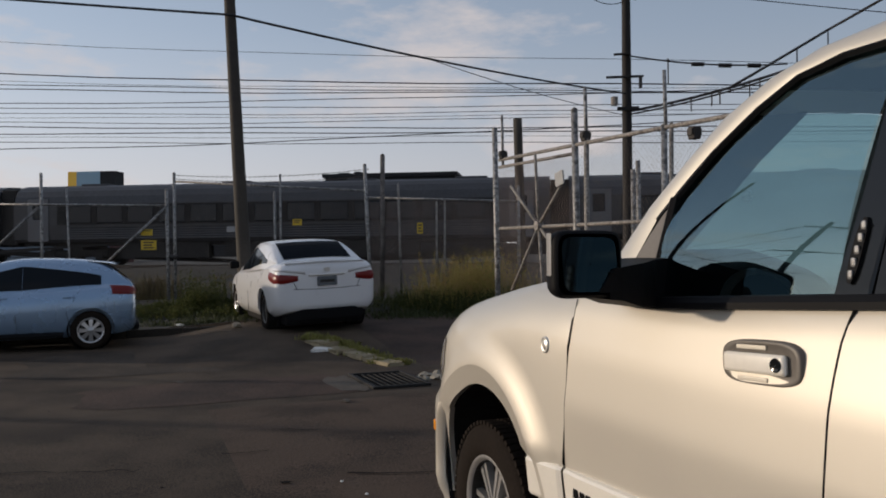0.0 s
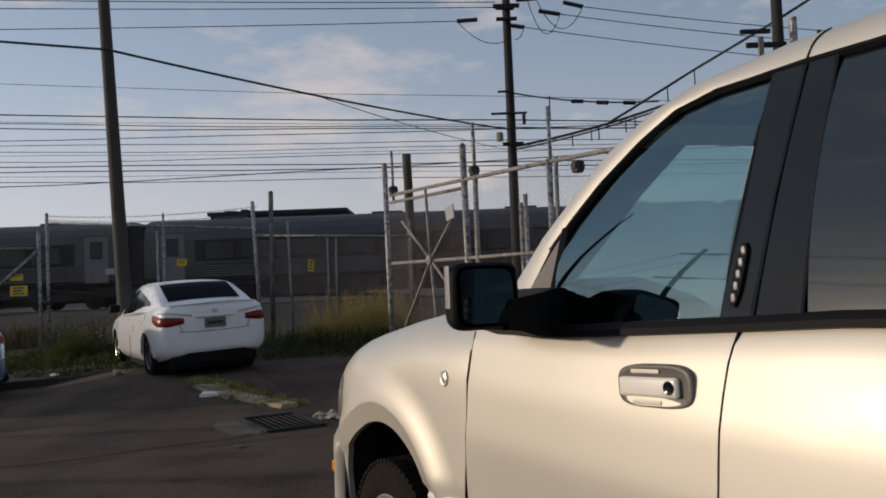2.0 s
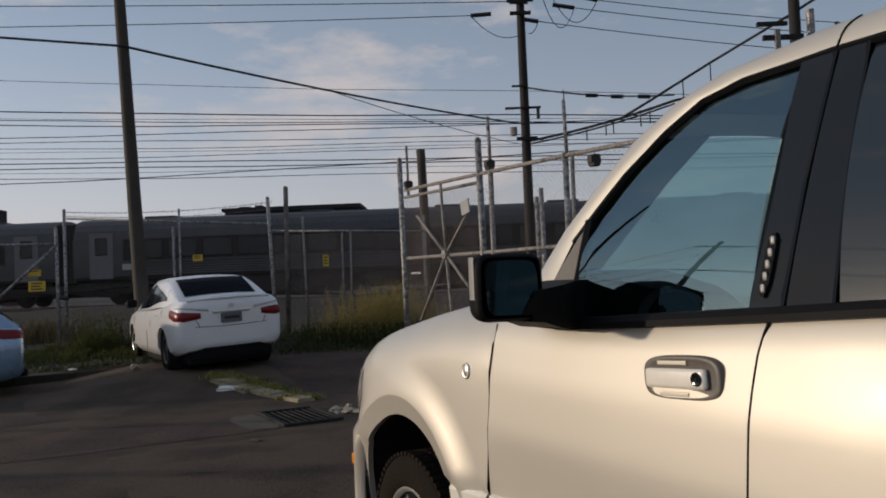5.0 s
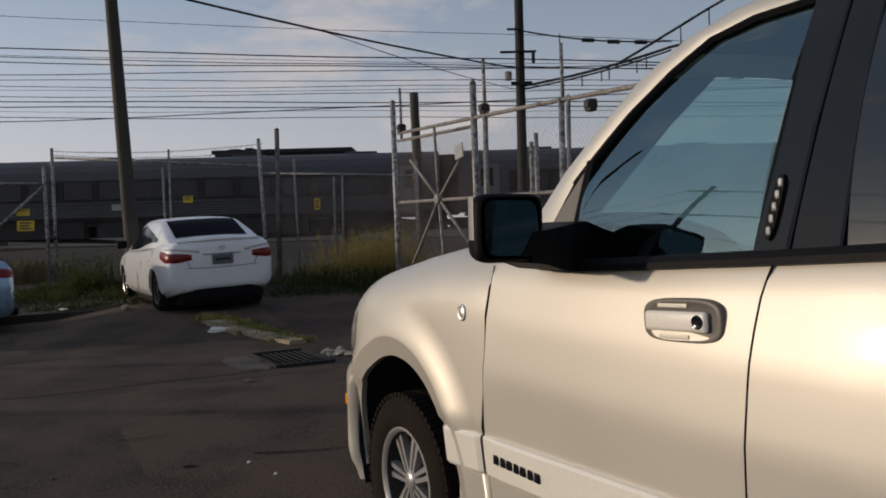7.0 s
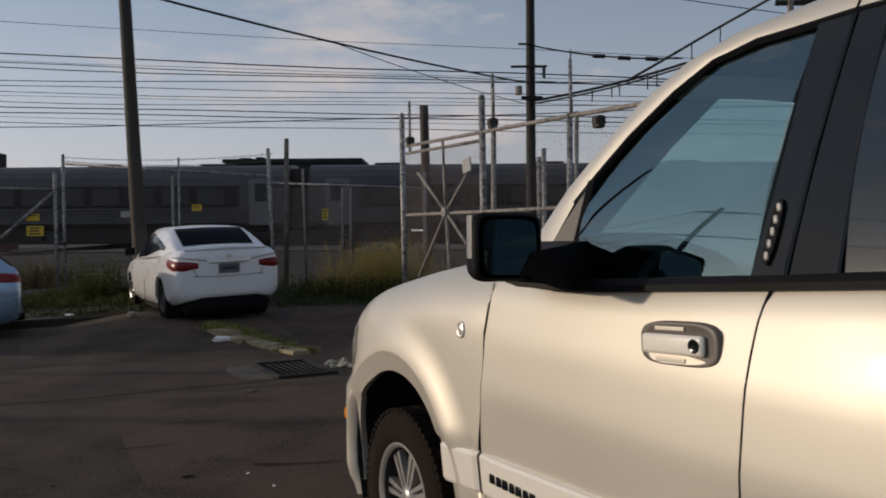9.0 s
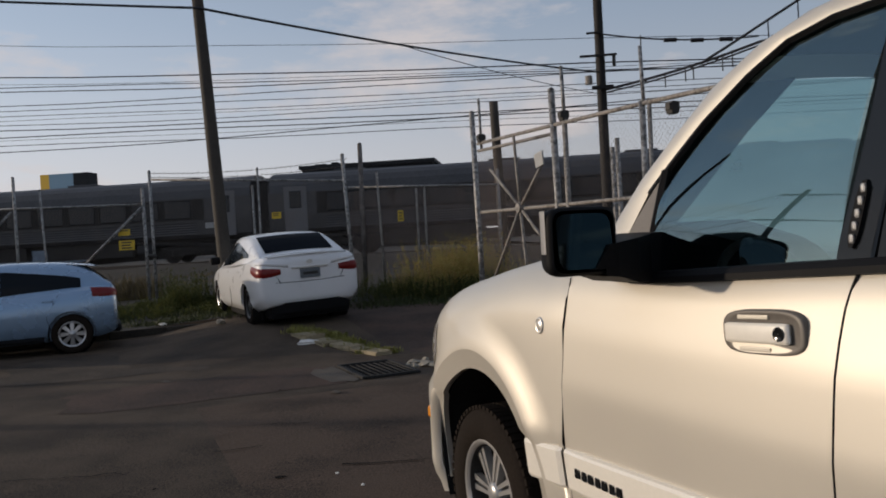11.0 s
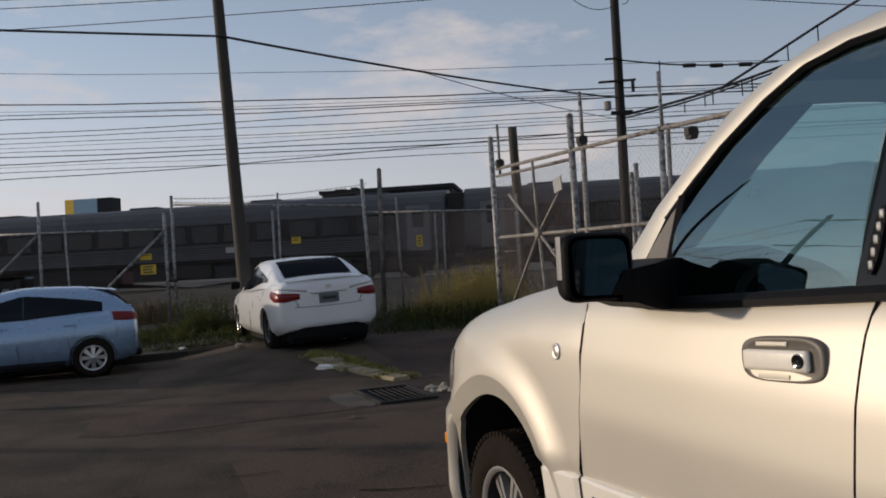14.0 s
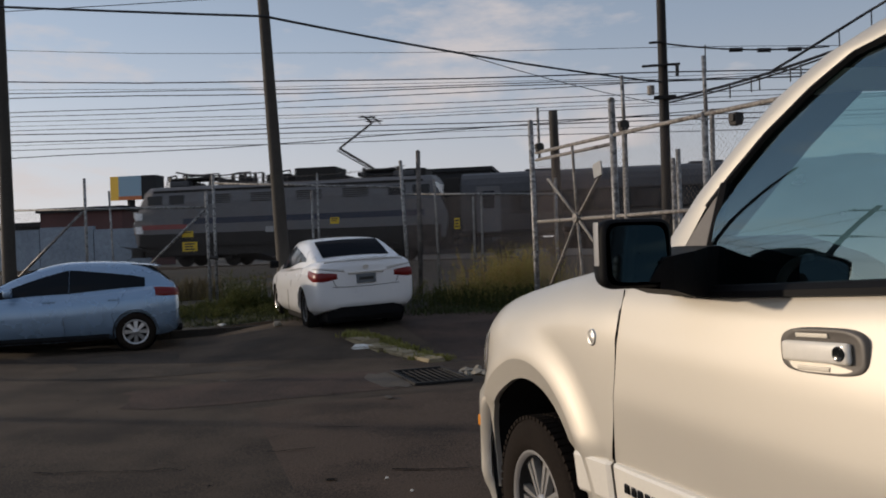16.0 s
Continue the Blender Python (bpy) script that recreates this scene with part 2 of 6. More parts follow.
RED_LENS = mat("red_lens", (0.17, 0.007, 0.007), 0.3, vary=0.15, coat=0.15, spec=0.3)
CLEAR_LENS = mat("clear_lens", (0.55, 0.52, 0.50), 0.15, vary=0.1, coat=0.8)
DARK_WELL = mat("wheel_well_liner", (0.006, 0.006, 0.006), 0.9)
CABIN = mat("dark_cabin_plastic", (0.014, 0.015, 0.017), 0.75, vary=0.2, spec=0.3)
PALE_FILL = mat("pale_beige_fill", (0.55, 0.55, 0.47), 0.7, vary=0.08)
SEAT = mat("seat_leather", (0.045, 0.042, 0.040), 0.6, vary=0.2)
BLUE_PAINT = mat("light_blue_metallic_paint", (0.27, 0.39, 0.55), 0.27, 0.55, vary=0.03, coat=0.7)
DIM_PLATE = mat("dim_number_plate", (0.115, 0.13, 0.145), 0.5, vary=0.15, scale=20)
WHITE_PAINT = mat("white_paint", (0.80, 0.80, 0.81), 0.3, 0.0, vary=0.03, coat=0.7)
DARK_GLASS = mat("dark_tinted_glass", (0.006, 0.009, 0.013), 0.06, vary=0.1, spec=0.16)
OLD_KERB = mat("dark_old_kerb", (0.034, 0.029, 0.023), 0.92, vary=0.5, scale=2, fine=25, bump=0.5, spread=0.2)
APRON = mat("stained_concrete", (0.088, 0.070, 0.053), 0.9, vary=0.4, scale=3, fine=30, bump=0.4)
# the pale teal film paints the brightness that the side window mirrors
VEILED_GLASS = glass("veiled_windscreen_glass", (0.60, 0.78, 0.78), 1.5, pale_film=0.55)
FILM_GLASS = glass("tinted_side_window", (0.66, 0.84, 0.84), 2.75, gloss=(0.62, 0.85, 0.93))
# brighter copy of the grass; the strip's sunlight is in its colour
SUNLIT_STRIP = mat("sunlit_grass", (0.20, 0.19, 0.045), 0.8, vary=0.5, scale=2.5, fine=12)
MIRROR = mat("mirror_glass", (0.10, 0.135, 0.145), 0.02, 1.0, vary=0.0)
PLATE = mat("number_plate", (0.30, 0.30, 0.30), 0.5, vary=0.15, scale=20)
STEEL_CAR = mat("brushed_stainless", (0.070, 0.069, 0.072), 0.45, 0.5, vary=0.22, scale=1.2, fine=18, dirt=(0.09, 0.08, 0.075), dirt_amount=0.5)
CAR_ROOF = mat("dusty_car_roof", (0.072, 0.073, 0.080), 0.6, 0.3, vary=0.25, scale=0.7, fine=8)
CAR_GLASS = mat("train_window", (0.008, 0.012, 0.018), 0.15, vary=0.2, spec=0.3)
UNDERBODY = mat("underfloor", (0.025, 0.022, 0.020), 0.85, vary=0.4)
LOCO_GREY = mat("locomotive_grey", (0.15, 0.15, 0.158), 0.55, 0.2, vary=0.2, scale=1.0, fine=12, dirt=(0.13, 0.11, 0.10), dirt_amount=0.5)
LOCO_BLUE = mat("locomotive_blue_stripe", (0.026, 0.033, 0.06), 0.5, vary=0.2)
LOCO_RED = mat("locomotive_red_stripe", (0.26, 0.06, 0.055), 0.5, vary=0.2)
RAIL = mat("rail_steel", (0.13, 0.10, 0.08), 0.5, 0.7, vary=0.3)
WALL_PAINT = mat("pale_blue_wall", (0.26, 0.31, 0.37), 0.85, vary=0.3, scale=0.4, fine=6)
BRICK = mat("dark_red_brick", (0.12, 0.055, 0.05), 0.9, vary=0.3, scale=0.5, fine=8)
FAR_DARK = mat("dark_roofing", (0.022, 0.022, 0.024), 0.8, vary=0.3)
PAPER = mat("paper_litter", (0.70, 0.68, 0.64), 0.85, vary=0.2, scale=12)
IRON = mat("cast_iron", (0.05, 0.046, 0.043), 0.7, 0.4, vary=0.3, scale=8, bump=0.2)


# ---- helpers for building ----
def finish(bm, name, material, smooth=False):
    me = bpy.data.meshes.new(name)
    bmesh.ops.recalc_face_normals(bm, faces=bm.faces)
    bm.to_mesh(me)
    bm.free()
    for m in material if isinstance(material, (list, tuple)) else [material]:
        me.materials.append(m)
    if smooth:
        me.shade_smooth()
    return me


def part(name, bm, material, parent, label="", smooth=False):
    """One mesh object under a thing or under a part."""
    ob = new(name, finish(bm, name, material, smooth) if isinstance(bm, bmesh.types.BMesh) else bm)
    ob.parent = parent
    return tagged(ob, label)


def thing(name, at=(0, 0, 0), turn=0.0, label="", category="", group="", kind=""):
    ob = new(name)
    ob.matrix_world = Matrix.Translation(at) @ Matrix.Rotation(turn, 4, "Z")
    return tagged(ob, label, category, group, kind)


def solid(name, bm, material, label="", category="", group="", kind="", smooth=False, at=(0, 0, 0), turn=0.0):
    ob = new(name, finish(bm, name, material, smooth))
    ob.matrix_world = Matrix.Translation(at) @ Matrix.Rotation(turn, 4, "Z")
    return tagged(ob, label, category, group, kind)


def box(bm, lo, hi, bevel=0.0, turn=None):
    r = bmesh.ops.create_cube(bm, size=1.0)
    vs = r["verts"]
    c, d = [(a + b) / 2 for a, b in zip(lo, hi)], [b - a for a, b in zip(lo, hi)]
    for v in vs:
        v.co = Vector((v.co.x * d[0], v.co.y * d[1], v.co.z * d[2]))
    if bevel:
        es = list({e for v in vs for e in v.link_edges})
        vs = bmesh.ops.bevel(bm, geom=es, offset=bevel, segments=2, affect="EDGES", profile=0.6)["verts"]
        vs = list({w for v in vs for f in v.link_faces for w in f.verts})
    for v in vs:
        if turn is not None:
            v.co = turn @ v.co
        v.co += Vector(c)
    return bm


def tube(bm, pts, r, sides=8, taper=None, cap=True):
    """A round bar along points; taper: the radius at the far end."""
    pts = [Vector(p) for p in pts]
    rings = []
    for i, p in enumerate(pts):
        d = (pts[min(i + 1, len(pts) - 1)] - pts[max(i - 1, 0)]).normalized()
        a = d.cross(Vector((0, 0, 1)) if abs(d.z) < 0.9 else Vector((1, 0, 0))).normalized()
        b = d.cross(a)
        k = r if taper is None else r + (taper - r) * i / (len(pts) - 1)
        rings.append([bm.verts.new(p + (a * math.cos(t) + b * math.sin(t)) * k) for t in (2 * math.pi * j / sides for j in range(sides))])
    for q, w in zip(rings, rings[1:]):
        for j in range(sides):
            bm.faces.new((q[j], q[(j + 1) % sides], w[(j + 1) % sides], w[j]))
    if cap:
        bm.faces.new(rings[0][::-1])
        bm.faces.new(rings[-1])
    return bm


def sheet(bm, rows, thick=0.0, flip=None, close=False):
    """A skin over rows of points; thick: a vector by which its back lies behind it."""
    g = [[bm.verts.new(p) for p in row] for row in rows]
    for a, b in zip(g, g[1:]):
        for i in range(len(a) - (0 if close else 1)):
            j = (i + 1) % len(a)
            try:
                bm.faces.new((a[i], a[j], b[j], b[i]))
            except ValueError:
                pass
    if thick:
        bm.normal_update()
        bmesh.ops.solidify(bm, geom=bm.faces[:], thickness=thick)
    return bm


def disc_ring(bm, profile, sides=40, axis="Y"):
    """A turned body: profile of (radius, offset along the axis), about the y axis."""
    rings = []
    for r, o in profile:
        rings.append([bm.verts.new((r * math.cos(t), o, r * math.sin(t))) for t in (2 * math.pi * j / sides for j in range(sides))])
    for q, w in zip(rings, rings[1:]):
        for j in range(sides):
            bm.faces.new((q[j], q[(j + 1) % sides], w[(j + 1) % sides], w[j]))
    return bm


def sag(a, b, drop, n=24):
    a, b = Vector(a), Vector(b)
    return [a.lerp(b, i / n) - Vector((0, 0, 4 * drop * (i / n) * (1 - i / n))) for i in range(n + 1)]


def lerp_table(table, x):
    """Linear look-up in rows of (x, value)."""
    if x <= table[0][0]:
        return table[0][1]
    for (x0, y0), (x1, y1) in zip(table, table[1:]):
        if x <= x1:
            return y0 + (y1 - y0) * (x - x0) / (x1 - x0)
    return table[-1][1]


# ---- the ground: street axes U (along the parked truck) and N (across it) ----
U, N = Vector((-0.488, 0.873, 0)), Vector((0.873, 0.488, 0))
STREET_TURN = math.atan2(U.y, U.x)
KERB_A = 15.65


def street(a, b, z=0.0):
    return U * a + N * b + Vector((0, 0, z))


def ease(x):
    x = min(max(x, 0.0), 1.0)
    return x * x * (3 - 2 * x)


def height(a, b):
    y = 0.873 * a + 0.488 * b
    raised = 0.15 * (1.0 if a > KERB_A - 0.01 else 0.0)
    if b > 0.3:
        ramp = ease((b - 0.3) / 2.2)
        raised = 0.15 * (1.60 * ease((a - 10.6) / 3.0) * ramp + (1 - ramp) * (1.0 if a > KERB_A - 0.01 else 0.0))
    up = 0.26 * ease((y - 14.8) / 3.6) + 0.50 * ease((y - 24) / 8.0)
    gutter = -0.065 * min(max((b + 4.0) / 5.2, 0.0), 1.0) * (1 - ease((a - 4.2) / 3.5))
    return raised + up + gutter


def build_ground():
    def steps(lo, hi, d):
        return list(np.arange(lo, hi + 1e-6, d))
    aa = [-1500, -400, -120, -60, -30] + steps(-20, 14, 1.0) + [14.6, 15.2, KERB_A - 0.02, KERB_A] + steps(16.0, 40, 0.5) + [45, 50, 60, 80, 120, 200, 500, 1500]
    bb = [-1500, -400, -120, -60, -40] + steps(-30, 30, 0.75) + [40, 60, 120, 400, 1500]
    bm = bmesh.new()
    g = [[bm.verts.new(street(a, b, height(a, b))) for b in bb] for a in aa]
    for i in range(len(aa) - 1):
        for j in range(len(bb) - 1):
            f = bm.faces.new((g[i][j], g[i][j + 1], g[i + 1][j + 1], g[i + 1][j]))
            a, b = (aa[i] + aa[i + 1]) / 2, (bb[j] + bb[j + 1]) / 2
            y = 0.873 * a + 0.488 * b
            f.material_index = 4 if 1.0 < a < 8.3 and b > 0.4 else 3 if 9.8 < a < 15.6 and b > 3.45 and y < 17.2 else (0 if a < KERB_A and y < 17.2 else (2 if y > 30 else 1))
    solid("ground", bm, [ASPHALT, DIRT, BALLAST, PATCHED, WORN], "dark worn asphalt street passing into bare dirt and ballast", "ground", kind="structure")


build_ground()
build_motion = []


# ---- the champagne pickup truck ----
BODY_SIDE = [(0.30, 0.955), (0.42, 0.962), (0.55, 0.976), (0.72, 0.994), (0.95, 1.010), (1.15, 1.0), (1.28, 0.978), (1.39, 0.955), (1.45, 0.94)]
FRONT_SEAM = [(0.42, -0.72), (0.75, -0.722), (1.04, -0.757), (1.33, -0.772), (1.4, -0.775)]
REAR_SEAM = [(0.42, -1.92), (0.85, -1.928), (1.10, -1.937), (1.22, -1.945), (1.31, -1.955), (1.36, -1.968), (1.42, -1.99)]
BELT = [(-3.2, 1.415), (-2.26, 1.404), (-2.01, 1.388), (-1.24, 1.343), (-1.0, 1.345), (-0.77, 1.350)]
HOOD_EDGE = [(-1.0, 1.420), (-0.60, 1.418), (-0.37, 1.405), (-0.07, 1.358), (0.25, 1.298), (0.45, 1.255), (0.60, 1.218), (0.72, 1.17), (0.82, 1.10), (0.9, 1.03)]
PILLAR_IN = [(-1.03, 1.40), (-1.09, 1.51), (-1.145, 1.62), (-1.215, 1.70), (-1.335, 1.83), (-1.475, 1.943), (-1.60, 2.018), (-1.745, 2.047), (-2.02, 2.054), (-2.6, 2.052), (-3.05, 2.03)]
PILLAR_OUT = [(-0.78, 1.385, 0.90), (-0.88, 1.460, 0.89), (-0.97, 1.564, 0.87), (-1.06, 1.668, 0.85), (-1.19, 1.800, 0.81), (-1.315, 1.934, 0.755), (-1.47, 2.032, 0.715), (-1.63, 2.094, 0.68), (-1.95, 2.136, 0.65), (-2.6, 2.153, 0.64), (-3.05, 2.135, 0.64)]


def body_y(x, z):
    y = lerp_table(BODY_SIDE, z)
    if x > 0.3:
        y -= 0.06 * ((x - 0.3) / 0.35) ** 2
    return y


def arch_more(t):
    """How far the wheel arch opens wider towards the bumper."""
    return 0.075 * ease((radians(65) - t) / radians(60)) if abs(t) < 1.6 else 0.0


def fender_y(x, z):
    top = lerp_table(HOOD_EDGE, x)
    q = min(max((z - (top - 0.26)) / 0.26, 0.0), 1.0)
    y = 1.005 if z > 0.72 else lerp_table(BODY_SIDE, z)
    if x > 0.3:
        y -= 0.06 * ((x - 0.3) / 0.35) ** 2
    r = math.hypot(x, z - 0.43) - arch_more(math.atan2(z - 0.43, x))
    flare = 0.028 * ease(1 - (r - 0.575) / 0.15) if r > 0.575 else 0.028 - 0.30 * (0.575 - r)
    return y + flare - 0.20 * (1 - math.sqrt(max(1 - q * q, 0.0)))


def crease(bm, width, columns):
    """Marks the lengthwise edges of a skin at some columns as sharp."""
    bm.verts.ensure_lookup_table()
    bm.verts.index_update()
    for e in bm.edges:
        i, j = e.verts[0].index, e.verts[1].index
        if i % width == j % width and i % width in columns:
            e.smooth = False
    return bm


def facing(bm, way):
    """Turns the faces of an open pane to one side."""
    bm.normal_update()
    for f in bm.faces:
        if f.normal.dot(Vector(way)) < 0:
            f.normal_flip()
    return bm


def clear_pane(name, bm, material, parent, label):
    me = bpy.data.meshes.new(name)
    facing(bm, (-1, 1, 0)).to_mesh(me)
    bm.free()
    me.materials.append(material)
    me.shade_smooth()
    ob = part(name, me, material, parent, label)
    ob.visible_shadow = False
    return ob


def mirror_y(bm):
    for v in bm.verts:
        v.co.y = -v.co.y
    return bm


def wheel(name, parent, at, r=0.40, width=0.27, rim=0.255, spokes=7, split=True, rim_mat=None, side=1, tread=True):
    """A wheel on its axle along y: tyre with tread blocks, and a spoked rim."""
    w = part(name, bmesh.new(), RUBBER, parent)
    w.location = at
    h = width / 2
    bm = disc_ring(bmesh.new(), [(rim - 0.02, -h + 0.03), (rim, -h + 0.01), (rim + 0.035, -h), (r - 0.035, -h + 0.004), (r - 0.008, -h + 0.022), (r, -h + 0.05), (r, h - 0.05), (r - 0.008, h - 0.022), (r - 0.035, h - 0.004), (rim + 0.035, h), (rim, h - 0.01), (rim - 0.02, h - 0.03)], 56)
    part("tyre", bm, RUBBER, w, smooth=True)
    if tread:
        bm = bmesh.new()
        for k in range(64):
            t = 2 * math.pi * k / 64
            turn = Matrix.Rotation(-t, 3, "Y")
            for y0, y1 in ((-h + 0.012, -h + 0.075), (-0.035, 0.035), (h - 0.075, h - 0.012)):
                o = len(bm.verts)
                box(bm, (-0.013, y0, r - 0.012), (0.013, y1, r + 0.006))
                bm.verts.ensure_lookup_table()
                for v in bm.verts[o:]:
                    v.co = turn @ v.co
        tagged(part("tread", bm, RUBBER, w), "", "", "", "stuff")
    rm = rim_mat or SATIN
    bm = disc_ring(bmesh.new(), [(rim, side * (h - 0.012)), (rim - 0.012, side * (h - 0.008)), (rim - 0.026, side * (h - 0.028))], 48)
    part("rim", bm, rm, w, smooth=True)
    part("barrel", disc_ring(bmesh.new(), [(rim - 0.026, side * (h - 0.028)), (rim - 0.034, side * (h - 0.12)), (rim - 0.036, -side * h * 0.8)], 48), IRON, w, smooth=True)
    bm = bmesh.new()
    y = side * (h - 0.045)
    for k in range(spokes):
        t = 2 * math.pi * k / spokes
        for d in ((-0.085, 0.085) if split else (0.0,)):
            a, b = t + d * 3.2, t + d * 1.25
            p0 = Vector((0.05 * math.cos(a), y + side * 0.005, 0.05 * math.sin(a)))
            p1 = Vector(((rim - 0.02) * math.cos(b), y - side * 0.005, (rim - 0.02) * math.sin(b)))
            across = Vector((-math.sin(t), 0, math.cos(t))) * (0.0095 if split else 0.024)
            deep = Vector((0, -side * 0.035, 0))
            vs = [bm.verts.new(q) for q in (p0 - across * 0.8, p0 + across * 0.8, p1 + across * 1.5, p1 - across * 1.5, p0 - across + deep, p0 + across + deep, p1 + across * 1.6 + deep, p1 - across * 1.6 + deep)]
            for f in ((0, 1, 2, 3), (0, 4, 5, 1), (1, 5, 6, 2), (2, 6, 7, 3), (3, 7, 4, 0)):
                bm.faces.new([vs[i] for i in f])
    part("spokes", bm, rim_mat or CHROME, w)
    bm = disc_ring(bmesh.new(), [(0.001, y + side * 0.018), (0.035, y + side * 0.016), (0.05, y + side * 0.006), (0.062, y - side * 0.02), (0.064, y - side * 0.05)], 28)
    part("hub_cap", bm, rm, w, smooth=True)
    bm = disc_ring(bmesh.new(), [(0.001, y - side * 0.075), (rim - 0.035, y - side * 0.075)], 32)
    part("brake_disc", bm, UNDERBODY, w)
    return w


def door_panel(front, rear, zlow, top, y_of, inset=0.0):
    us = [0, 0.0016, 0.005, 0.02] + [0.1 + 0.1 * k for k in range(9)] + [0.98, 0.995, 0.9984, 1]
    fold = [0.0] * 17
    rows = []
    for k in range(25):
        row = []
        for uu, dy in zip(us, fold):
            z = zlow + (1.30 - zlow) * k / 24
            xx = front(z) + (rear(z) - front(z)) * uu
            zt = top(xx)
            z = zlow + (zt - zlow) * k / 24
            xx = front(z) + (rear(z) - front(z)) * uu
            row.append((xx, y_of(xx, z) - dy - (0.010 if k == 24 else 0.0), z))
        rows.append(row)
    return sheet(bmesh.new(), rows)


def strip(x0, x1, z0, z1, proud, y_of, n=12, tilt=None):
    """A moulding that follows the body side, with bevelled edges and closed ends."""
    zs = [(z0 - 0.004, -0.004), (z0, proud * 0.7), (z0 + 0.012, proud), (z1 - 0.014, proud), (z1 - 0.004, proud * 0.7), (z1, -0.004)]
    rows = []
    for i in range(n + 1):
        x = x0 + (x1 - x0) * i / n
        end = 0.010 if i in (0, n) else 0.0
        dz = tilt(x) if tilt else 0.0
        rows.append([(x, y_of(x, z + dz) + p - (end if p > 0 else 0), z + dz) for z, p in zs])
    bm = sheet(bmesh.new(), rows)
    return bm


def pane(outline, y_of, thick=0.0, push=0.0, n=10):
    """A pane between a lower and an upper edge, each a function of t from 0 to 1."""
    lower, upper = outline
    rows = []
    for k in range(n + 1):
        row = []
        for i in range(n + 9):
            a, b = Vector(lower(i / (n + 8))), Vector(upper(i / (n + 8)))
            p = a.lerp(b, k / n)
            row.append((p.x, y_of(p.y) + push, p.y))
        rows.append(row)
    return sheet(bmesh.new(), rows)


def along(points):
    """A function of t from 0 to 1 along a polyline."""
    pts = [Vector(p) for p in points]
    ls = [0.0]
    for a, b in zip(pts, pts[1:]):
        ls.append(ls[-1] + (b - a).length)

    def at(t):
        d = t * ls[-1]
        for i in range(len(pts) - 1):
            if d <= ls[i + 1] + 1e-9:
                return pts[i].lerp(pts[i + 1], (d - ls[i]) / max(ls[i + 1] - ls[i], 1e-9))
        return pts[-1]
    return at


